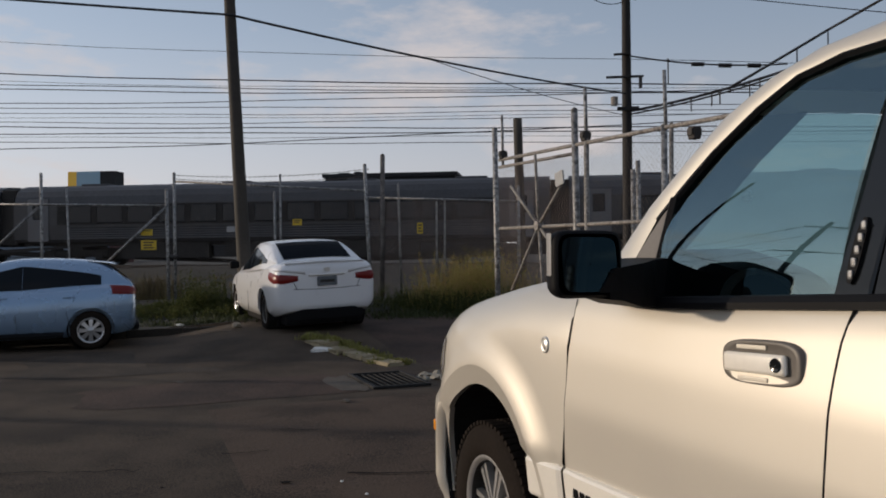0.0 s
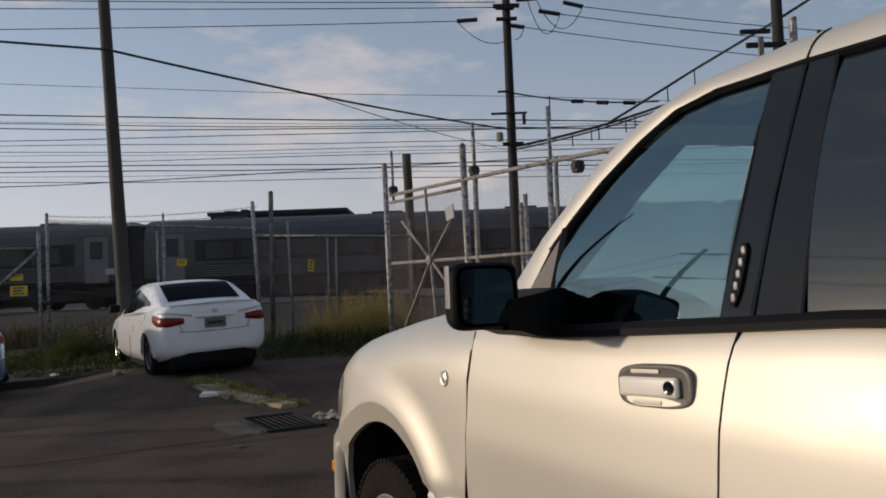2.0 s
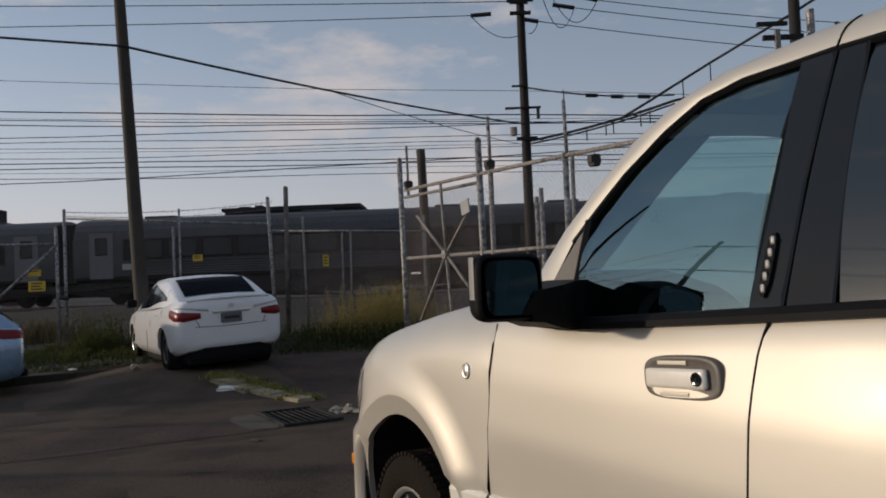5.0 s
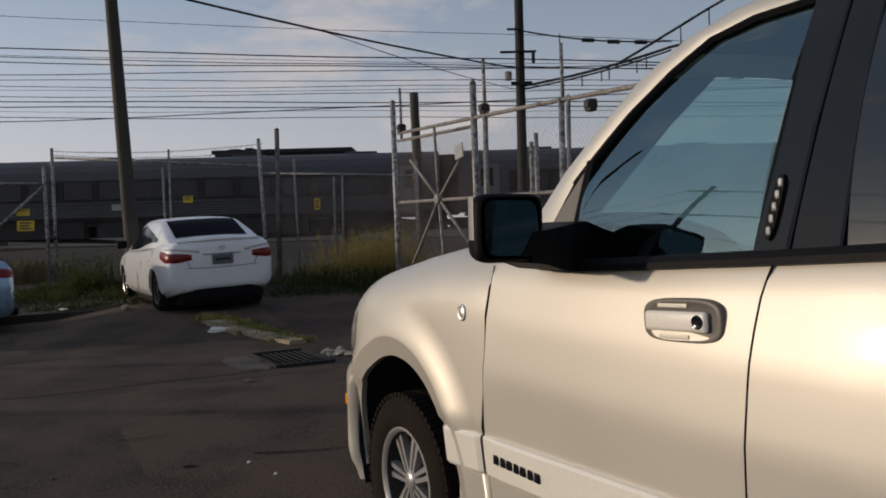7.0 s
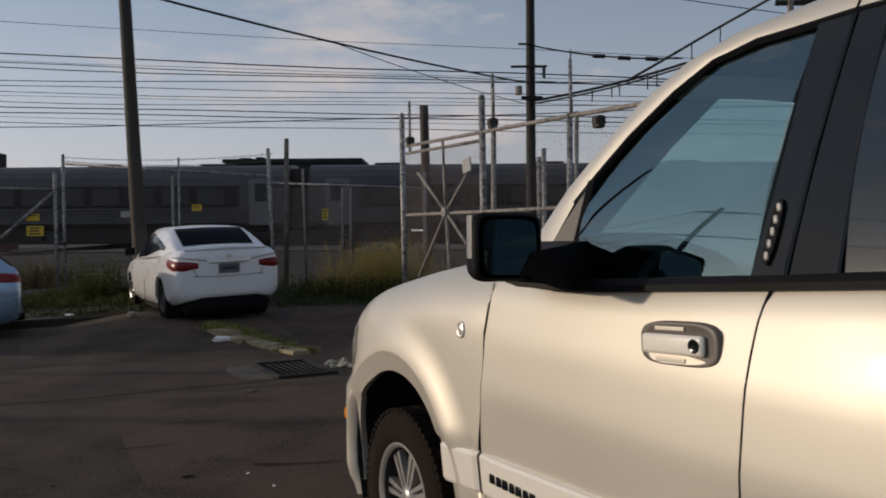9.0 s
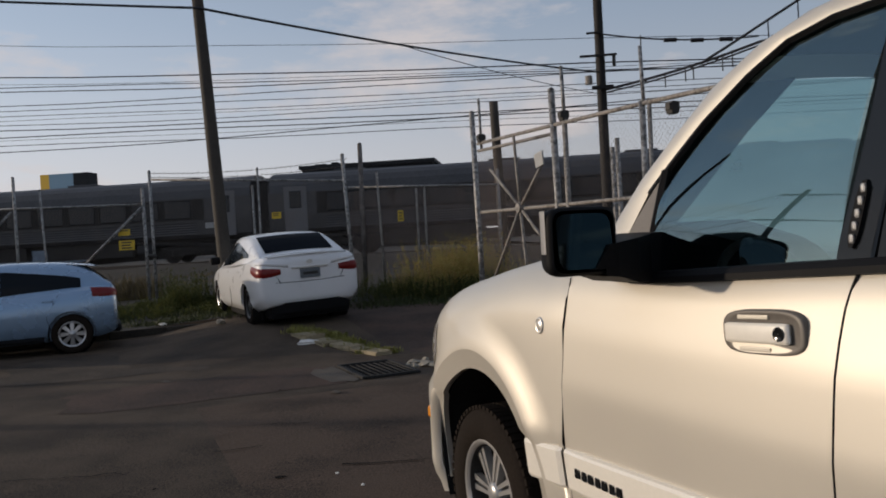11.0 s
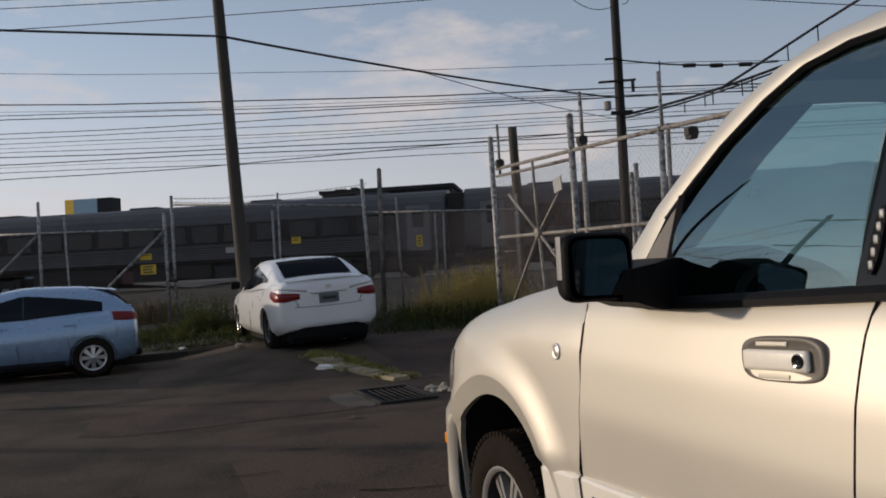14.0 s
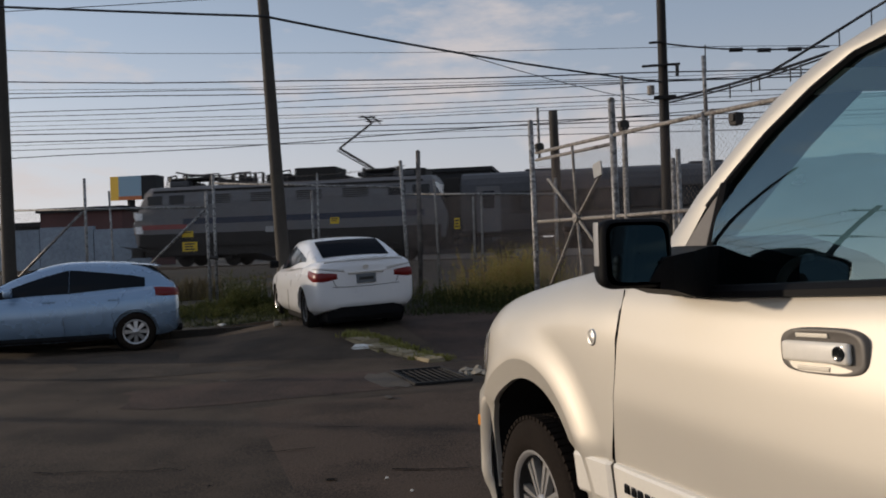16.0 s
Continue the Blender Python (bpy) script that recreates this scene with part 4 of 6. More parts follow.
def roof_half(zb, zt, wb, wt):
    return [(wb, zb - 0.05), (wb - (wb - wt) * 0.35, zb + (zt - zb) * 0.40), (wt + 0.035, zb + (zt - zb) * 0.84), (wt - 0.02, zb + (zt - zb) * 0.955), (wt - 0.12, zt), (wt * 0.4, zt + 0.018), (0, zt + 0.022)]


def build_car(name, at, turn, label, paint, lower, upper, wheelbase, track, tyre, panes_rear, side_glass, rim_spokes, extras):
    car = thing(name, at, turn, label, "car")
    rows = spline_rows(lower, 44)
    bm = sheet(bmesh.new(), [[(r[0], y, z) for y, z in lower_section(*r[1:])] for r in rows], close=True)
    bm.verts.ensure_lookup_table()
    n = len(lower_section(*rows[0][1:]))
    bm.faces.new(bm.verts[:n])
    bm.faces.new(bm.verts[-n:])
    cut = []
    for x in (0, wheelbase):
        for s in (1, -1):
            c = disc_ring(bmesh.new(), [(tyre + 0.045, s * 0.58), (tyre + 0.045, s * 1.2)], 40)
            c.verts.ensure_lookup_table()
            c.faces.new(c.verts[:40])
            c.faces.new(c.verts[40:])
            bmesh.ops.translate(c, vec=(x, 0, tyre + 0.01), verts=c.verts)
            cut.append(c)
    shell = carve(bm, cut, "body", paint)
    part("body", shell, paint, car)
    skin_tree = BVHTree.FromPolygons([v.co.copy() for v in shell.vertices], [tuple(p.vertices) for p in shell.polygons])

    def wrap(phi, z, push):
        """A place on the body skin, seen from angle phi behind the car."""
        d = Vector((-math.cos(phi), math.sin(phi), 0))
        hit, n, _, _ = skin_tree.ray_cast(Vector((0.0, 0, z)) + d * 3, -d)
        return (hit if hit else d * 0.8 + Vector((0, 0, z))) + d * push
    up = spline_rows(upper, 40)
    full = []
    for r in up:
        h = roof_half(*r[1:])
        full.append([(r[0], y, z) for y, z in h] + [(r[0], -y, z) for y, z in h[-2::-1]])
    part("cabin", sheet(bmesh.new(), full), paint, car, smooth=True)

    def top_at(x, q, push):
        """A place on the roof line skin: q from -1 to 1 across."""
        i = min(range(len(up) - 1), key=lambda k: abs((up[k][0] + up[k + 1][0]) / 2 - x))
        f = min(max((x - up[i][0]) / (up[i + 1][0] - up[i][0]), 0), 1)
        r = up[i] + (up[i + 1] - up[i]) * f
        zt, wt = r[2], r[4]
        return (x, q * (wt - 0.03), zt + 0.02 - 0.02 * q * q + push)

    def side_at(x, q, push, s):
        i = min(range(len(up) - 1), key=lambda k: abs((up[k][0] + up[k + 1][0]) / 2 - x))
        f = min(max((x - up[i][0]) / (up[i + 1][0] - up[i][0]), 0), 1)
        h = roof_half(*(up[i] + (up[i + 1] - up[i]) * f)[1:])
        (y0, z0), (y1, z1), (y2, z2) = h[0], h[1], h[2]
        if q < 0.5:
            y, z = y0 + (y1 - y0) * q * 2, z0 + (z1 - z0) * q * 2
        else:
            y, z = y1 + (y2 - y1) * (q * 2 - 1), z1 + (z2 - z1) * (q * 2 - 1)
        return (x, s * (y + push), z)
    for nm, x0, x1, w0, w1 in panes_rear:
        rows = [[top_at(x0 + (x1 - x0) * k / 14, q * (w0 + (w1 - w0) * k / 14), 0.008) for q in np.linspace(-1, 1, 15)] for k in range(15)]
        part(nm, sheet(bmesh.new(), rows), SEDAN_GLASS, car, "dark tinted glass", True)
    for s in (1, -1):
        for x0, x1, q0, q1, q2, q3 in side_glass:
            rows = [[side_at(x0 + (x1 - x0) * k / 12, (q0 + (q2 - q0) * k / 12) * (1 - j / 6) + (q1 + (q3 - q1) * k / 12) * j / 6, 0.006, s) for j in range(7)] for k in range(13)]
            part("side_window", sheet(bmesh.new(), rows), DARK_GLASS, car, smooth=True)
        for x in (0, wheelbase):
            wheel("wheel", car, (x, s * track / 2, tyre), r=tyre, width=0.2, rim=tyre * 0.66, spokes=rim_spokes, split=False, rim_mat=ALLOY_IN_SHADE if name == "sedan" and x == 0 else ALLOY, side=s, tread=False)
            bm = disc_ring(bmesh.new(), [(tyre + 0.04, s * 0.84), (tyre + 0.04, s * 0.57), (0.01, s * 0.57)], 32)
            bmesh.ops.translate(bm, vec=(x, 0, tyre + 0.01), verts=bm.verts)
            part("wheel_well", bm, DARK_WELL, car)

    def skin(x, z):
        """Half width of the lower body at x and z."""
        r = min(rows_l, key=lambda k: abs(k[0] - x))
        sec = lower_section(*r[1:])[:13]
        for (y0, z0), (y1, z1) in zip(sec[3:], sec[4:]):
            if z0 <= z <= z1:
                return y0 + (y1 - y0) * (z - z0) / max(z1 - z0, 1e-6)
        return sec[6][0]
    rows_l = spline_rows(lower, 200)
    extras(car, skin, wrap)
    return car


def seam(car, pts, skin, s):
    part("door_seam", tube(bmesh.new(), [(x, s * (skin(x, z) + 0.0005), z) for x, z in pts], 0.004, 5), BLACK_TRIM, car)


def sedan_extras(car, skin, wrap):
    # wraparound tail lamps on the rear corners
    for s in (1, -1):
        for nm, m, p0, p1, lo, hi in (("tail_lamp", RED_LENS, 26, 57, (0.80, 0.755, 0.765, 0.83), (0.89, 0.925, 0.955, 0.965)), ("reversing_lamp", CLEAR_LENS, 20, 48, (0.895, 0.93, 0.958, 0.97), (0.945, 0.97, 0.992, 0.985))):
            rows = []
            for k in range(13):
                f = k / 12
                za = lerp_table([(0, lo[0]), (0.33, lo[1]), (0.66, lo[2]), (1, lo[3])], f)
                zb = lerp_table([(0, hi[0]), (0.33, hi[1]), (0.66, hi[2]), (1, hi[3])], f)
                phi = s * radians(p0 + (p1 - p0) * f)
                rows.append([wrap(phi, za + (zb - za) * j / 4, p) for j, p in enumerate((-0.004, 0.012, 0.018, 0.012, -0.004))])
            part(nm, sheet(bmesh.new(), rows), m, car, "red tail lamp" if m is RED_LENS else "clear reversing lamp", True)
        seam(car, [(0.28, 0.35), (0.30, 0.55), (0.22, 0.80), (0.12, 0.95)], skin, s)
        seam(car, [(1.18, 0.25), (1.20, 0.6), (1.18, 0.95)], skin, s)
        for x in (0.42, 1.38):
            part("door_handle", box(bmesh.new(), (x - 0.09, s * (skin(x, 0.86)) - 0.012, 0.845), (x + 0.09, s * (skin(x, 0.86)) + 0.012, 0.875), 0.006), WHITE_PAINT, car)
        m = part("door_mirror", box(bmesh.new(), (2.02, min(s * 0.86, s * 1.04), 0.98), (2.14, max(s * 0.86, s * 1.04), 1.12), 0.035), BLACK_TRIM, car, "black door mirror", True)
    # trunk lid and bumper joints
    for z, reach in ((0.665, 30),):
        part("panel_gap", tube(bmesh.new(), [wrap(radians(a), z + 0.03 * (a / 40) ** 2, 0.001) for a in np.linspace(-reach, reach, 21)], 0.0045, 5), BLACK_TRIM, car)
    for sg in (1, -1):
        part("panel_gap", tube(bmesh.new(), [wrap(sg * radians(30 - 3 * f), 0.80 - 0.13 * f, 0.001) for f in np.linspace(0, 1, 6)], 0.0045, 5), BLACK_TRIM, car)
    bm = box(bmesh.new(), (-1.0, -0.165, 0.715), (-0.965, 0.165, 0.86), 0.01)
    part("number_plate", bm, DIM_PLATE, car, "pale number plate with a dark bar")
    part("plate_bar", box(bmesh.new(), (-1.004, -0.12, 0.765), (-0.998, 0.12, 0.81)), IRON, car)
    bm = box(bmesh.new(), (-1.0, -0.30, 0.868), (-0.95, 0.30, 0.90), 0.01)
    part("trunk_garnish", bm, SATIN, car)
    rows = [[(-0.96 + 0.22 * (1 - abs(q)) * 0 + 0.05 * q * q + dx, q * 0.66, 1.085 + dz - 0.02 * q * q) for q in np.linspace(-1, 1, 15)] for dx, dz in ((0.16, -0.015), (0.10, 0.018), (0.0, 0.022), (-0.012, 0.008), (0.03, -0.02))]
    part("lip_spoiler", sheet(bmesh.new(), rows), WHITE_PAINT, car, "white lip spoiler on the trunk lid", True)
    rows = [[(-0.985 + 0.10 * abs(q) ** 3, q * 0.62, z) for q in np.linspace(-1, 1, 15)] for z in (0.20, 0.28, 0.36)]
    part("bumper_insert", sheet(bmesh.new(), [[(x, y, z + (0.02 if z > 0.4 else 0) * (abs(y) / 0.62) ** 4) for x, y, z in r] for r in rows]), BLACK_TRIM, car, "black lower bumper insert", True)
    # black boxes: valance and floor, also painting the shade beneath the sedan
    part("rear_valance_shade", box(bmesh.new(), (-0.88, -0.60, 0.11), (-0.30, 0.66, 0.31), 0.04), BLACK_TRIM, car)
    part("underfloor", box(bmesh.new(), (-0.4, -0.70, 0.07), (3.2, 0.70, 0.24), 0.03), BLACK_TRIM, car)
    emblem = part("trunk_emblem", disc_ring(bmesh.new(), [(0.001, 0), (0.05, 0), (0.05, 0.01)], 20), SATIN, car)
    emblem.matrix_basis = Matrix.Translation((-0.985, 0, 0.965)) @ Matrix.Rotation(radians(90), 4, "Z") @ Matrix.Diagonal((1.0, 1, 0.7, 1))


def hatch_extras(car, skin, wrap):
    for s in (1, -1):
        rows = []
        for k in range(11):
            f = k / 10
            phi = s * radians(33 + 36 * f)
            za, zb = 0.855 + 0.02 * f * f, 1.045 - 0.03 * (1 - f) ** 2
            rows.append([wrap(phi, za + (zb - za) * j / 4, p) for j, p in enumerate((-0.004, 0.012, 0.018, 0.012, -0.004))])
        part("tail_lamp", sheet(bmesh.new(), rows), RED_LENS, car, "red tail lamp", True)
        rows = [[wrap(s * radians(34 + 18 * k / 8), 1.046 + 0.03 * j / 3, p) for j, p in enumerate((-0.004, 0.012, 0.012, -0.004))] for k in range(9)]
        part("lamp_cap", sheet(bmesh.new(), rows), CLEAR_LENS, car, "clear cap of the tail lamp", True)
        seam(car, [(0.30, 0.38), (0.36, 0.60), (0.25, 0.80), (0.18, 0.93)], skin, s)
        seam(car, [(1.05, 0.26), (1.08, 0.6), (1.05, 0.93)], skin, s)
        for x in (0.32, 1.28):
            part("door_handle", box(bmesh.new(), (x - 0.09, s * skin(x, 0.85) - 0.014, 0.838), (x + 0.09, s * skin(x, 0.85) + 0.014, 0.866), 0.006), BLUE_PAINT, car)
        part("door_mirror", box(bmesh.new(), (1.78, min(s * 0.84, s * 1.02), 0.96), (1.90, max(s * 0.84, s * 1.02), 1.09), 0.03), BLUE_PAINT, car, smooth=True)
        rows = [[(x, s * (skin(x, z) + dy), z) for x in np.linspace(0.40, 2.15, 16)] for z, dy in ((0.215, 0.004), (0.255, 0.010), (0.30, 0.006))]
        part("sill", sheet(bmesh.new(), rows), BLACK_TRIM, car)
    part("roof_spoiler", sheet(bmesh.new(), [[(x + 0.05 * q * q, q * 0.53, z - 0.02 * q * q) for q in np.linspace(-1, 1, 11)] for x, z in ((0.0, 1.445), (-0.30, 1.415), (-0.44, 1.385), (-0.40, 1.365))]), BLUE_PAINT, car, smooth=True)
    part("rear_bumper_trim", box(bmesh.new(), (-0.74, -0.60, 0.27), (-0.55, 0.60, 0.40), 0.05), BLACK_TRIM, car, smooth=True)
    part("antenna", tube(bmesh.new(), [(0.15, 0, 1.45), (0.0, 0, 1.56)], 0.004, 5), BLACK_TRIM, car)


SEDAN_LOWER = [(-0.975, 0.60, 0.46, 0.90), (-0.96, 0.74, 0.38, 1.00), (-0.88, 0.83, 0.31, 1.075), (-0.60, 0.872, 0.26, 1.095), (-0.2, 0.885, 0.21, 1.07), (0.4, 0.888, 0.19, 1.03), (1.2, 0.886, 0.19, 0.99), (2.0, 0.882, 0.19, 0.97), (2.5, 0.875, 0.19, 0.95), (3.1, 0.84, 0.20, 0.86), (3.5, 0.74, 0.24, 0.76), (3.66, 0.60, 0.32, 0.62)]
SEDAN_UPPER = [(-0.58, 1.06, 1.075, 0.74, 0.71), (-0.15, 1.05, 1.26, 0.80, 0.68), (0.22, 1.04, 1.395, 0.83, 0.65), (0.65, 1.02, 1.442, 0.84, 0.64), (1.15, 1.0, 1.448, 0.84, 0.62), (1.6, 0.98, 1.40, 0.83, 0.60), (2.2, 0.96, 1.15, 0.80, 0.62), (2.6, 0.94, 0.955, 0.76, 0.70)]
HATCH_LOWER = [(-0.69, 0.60, 0.42, 0.84), (-0.67, 0.72, 0.34, 0.97), (-0.58, 0.81, 0.28, 1.06), (-0.3, 0.85, 0.22, 1.07), (0.3, 0.858, 0.20, 1.02), (1.2, 0.86, 0.19, 0.95), (2.0, 0.855, 0.19, 0.93), (2.6, 0.84, 0.20, 0.87), (3.0, 0.76, 0.24, 0.76), (3.34, 0.58, 0.32, 0.62)]
HATCH_UPPER = [(-0.62, 1.03, 1.065, 0.66, 0.62), (-0.50, 1.02, 1.16, 0.72, 0.60), (-0.30, 0.97, 1.32, 0.76, 0.57), (0.0, 0.96, 1.425, 0.79, 0.565), (0.6, 0.95, 1.462, 0.80, 0.56), (1.1, 0.94, 1.45, 0.80, 0.555), (1.6, 0.93, 1.33, 0.79, 0.56), (2.1, 0.92, 1.09, 0.77, 0.61), (2.45, 0.91, 0.925, 0.72, 0.66)]
sedan = build_car("sedan", street(13.94, 3.11, 0.235), STREET_TURN + radians(2.7), "white four-door sedan parked nose towards the fence", WHITE_PAINT, SEDAN_LOWER, SEDAN_UPPER, 2.70, 1.50, 0.315,
          [("rear_window", -0.46, 0.22, 0.86, 0.90), ("windscreen", 1.72, 2.48, 0.94, 0.94)], [(-0.08, 1.135, 0.30, 0.48, 0.06, 0.96), (1.15, 2.12, 0.06, 0.96, 0.10, 0.70)], 10, sedan_extras)
# it leans to its left on the sloping drive
sedan.matrix_world = sedan.matrix_world @ Matrix.Rotation(radians(-2.2), 4, "X") @ Matrix.Diagonal((1.02, 1.02, 1.06, 1))
build_car("hatchback", street(14.80, -0.52, 0.0), STREET_TURN + math.pi / 2, "light blue metallic hatchback parked along the kerb", BLUE_PAINT, HATCH_LOWER, HATCH_UPPER, 2.57, 1.50, 0.31,
          [("rear_window", -0.56, -0.26, 0.88, 0.90), ("windscreen", 1.5, 2.35, 0.94, 0.94)], [(-0.16, 0.985, 0.30, 0.66, 0.16, 0.94), (0.99, 2.02, 0.16, 0.94, 0.20, 0.62)], 8, hatch_extras)


# ---- the railway: track, moving train ----
RAIL_Z, NEAR_Y = 1.02, 34.6
TRACK_Y = NEAR_Y + 1.53
for y in (TRACK_Y - 0.72, TRACK_Y + 0.72):
    bm = box(bmesh.new(), (-160, y - 0.035, RAIL_Z - 0.14), (120, y + 0.035, RAIL_Z))
    solid("rail", bm, RAIL, "rusty steel rail on the ballast", "rail", "rails of the track", "structure")
bm = bmesh.new()
for i in range(220):
    x = -90 + 0.6 * i
    box(bm, (x, TRACK_Y - 1.3, RAIL_Z - 0.30), (x + 0.22, TRACK_Y + 1.3, RAIL_Z - 0.13))
tagged(solid("sleepers", bm, DARK_WOOD, "dark timber sleepers under the rails", "sleepers", kind="stuff"))

TRAIN = [(0, -11.5), (1, -5.7), (2, 0.7), (3, 7.5), (4, 14.9), (5, 22.8), (6, 31.1), (7, 40.0), (8, 49.25), (9, 59.0), (10, 69.15), (11, 79.7), (12, 90.7), (13, 102.1), (14, 113.55), (15, 124.8), (16, 137.6)]
COUPLING_X = -13.85 - 129.5


def ride(ob, offset):
    build_motion.append((ob, [(t, pose(COUPLING_X + d + offset, TRACK_Y, RAIL_Z)) for t, d in TRAIN]))


CAR_L, CAR_PITCH = 25.1, 25.9
SIDE = [(-1.40, 1.10), (-1.48, 1.25), (-1.52, 1.9), (-1.52, 2.9), (-1.46, 3.25), (-1.30, 3.52), (-1.0, 3.70), (-0.5, 3.83), (0, 3.86)]


def bogie(parent, x):
    bm = bmesh.new()
    box(bm, (x - 1.6, -1.15, 0.45), (x + 1.6, -1.0, 0.75), 0.03)
    box(bm, (x - 1.6, 1.0, 0.45), (x + 1.6, 1.15, 0.75), 0.03)
    box(bm, (x - 0.3, -1.1, 0.4), (x + 0.3, 1.1, 0.95))
    for dx in (-1.2, 1.2):
        for y in (-0.78, 0.70):
            o = len(bm.verts)
            disc_ring(bm, [(0.02, 0), (0.44, 0), (0.44, 0.12), (0.02, 0.12)], 24)
            bm.verts.ensure_lookup_table()
            for v in bm.verts[o:]:
                v.co += Vector((x + dx, y, 0.45))
        box(bm, (x + dx - 0.16, -1.2, 0.32), (x + dx + 0.16, -1.1, 0.62), 0.03)
    part("bogie", bm, UNDERBODY, parent)


def build_passenger_car(first=None):
    car = thing("passenger_car", (0, 0, 0), 0, "grey stainless steel railway passenger car with dark window band", "train car", "cars of the train")
    h = CAR_L / 2
    prof = SIDE + [(-y, z) for y, z in SIDE[-2::-1]]
    rows = [[(x, y * k, z - (1 - k) * 0.3) for y, z in prof[3:-3]] for x, k in ((-h, 0.97), (-h + 0.08, 1.0), (h - 0.08, 1.0), (h, 0.97))]
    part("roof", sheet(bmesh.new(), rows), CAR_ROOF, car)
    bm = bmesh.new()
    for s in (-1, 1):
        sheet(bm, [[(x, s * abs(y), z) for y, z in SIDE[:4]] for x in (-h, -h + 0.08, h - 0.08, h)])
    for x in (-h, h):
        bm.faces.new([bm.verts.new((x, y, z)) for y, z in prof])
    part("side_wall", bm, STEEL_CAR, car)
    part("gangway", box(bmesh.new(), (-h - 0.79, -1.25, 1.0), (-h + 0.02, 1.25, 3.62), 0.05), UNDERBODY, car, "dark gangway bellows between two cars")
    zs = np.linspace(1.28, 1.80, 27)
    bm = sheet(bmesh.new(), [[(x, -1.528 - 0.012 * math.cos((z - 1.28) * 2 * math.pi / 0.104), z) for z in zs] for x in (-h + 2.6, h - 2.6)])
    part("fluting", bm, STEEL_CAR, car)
    bm = bmesh.new()
    for s in (-1, 1):
        box(bm, (-h + 2.2, s * 1.522 - 0.006, 1.92), (h - 2.2, s * 1.522 + 0.006, 2.86))
    part("window_band", bm, UNDERBODY, car, "dark band round the windows")
    wm = finish(box(bmesh.new(), (-0.62, -0.012, -0.40), (0.62, 0.012, 0.40), 0.03), "window", CAR_GLASS)
    for i in range(13):
        w = part("window", wm, CAR_GLASS, car)
        w.location = (-h + 3.3 + 1.53 * i, -1.532, 2.40)
    dm = finish(box(bmesh.new(), (-0.52, -0.012, -1.0), (0.52, 0.012, 1.0), 0.02), "door", LOCO_GREY)
    for x in (-h + 1.25, h - 1.25):
        d = part("door", dm, LOCO_GREY, car)
        d.location = (x, -1.528, 2.15)
        g = part("door_window", finish(box(bmesh.new(), (-0.26, -0.008, -0.38), (0.26, 0.008, 0.38), 0.03), "door_window", CAR_GLASS), CAR_GLASS, d)
        g.location = (0, -0.012, 0.42)
    for x in (-h + 3.5, h - 3.5, -2, 4):
        part("roof_vent", box(bmesh.new(), (x - 0.7, -0.5, 3.80), (x + 0.7, 0.5, 3.92), 0.03), CAR_ROOF, car)
    part("end_panel", box(bmesh.new(), (h - 0.02, -0.55, 1.1), (h + 0.36, 0.55, 3.3), 0.05), UNDERBODY, car, "black rubber gangway")
    bm = bmesh.new()
    box(bm, (-7.2, -1.35, 0.35), (-3.0, -0.9, 1.08), 0.03)
    box(bm, (-2.2, -1.35, 0.45), (1.6, -0.9, 1.08), 0.03)
    box(bm, (2.6, -1.35, 0.40), (6.8, -0.9, 1.08), 0.03)
    box(bm, (-h + 0.3, -1.2, 0.95), (h - 0.3, 1.2, 1.14))
    part("underfloor_gear", bm, UNDERBODY, car)
    bogie(car, -h + 2.9)
    bogie(car, h - 2.9)
    return car


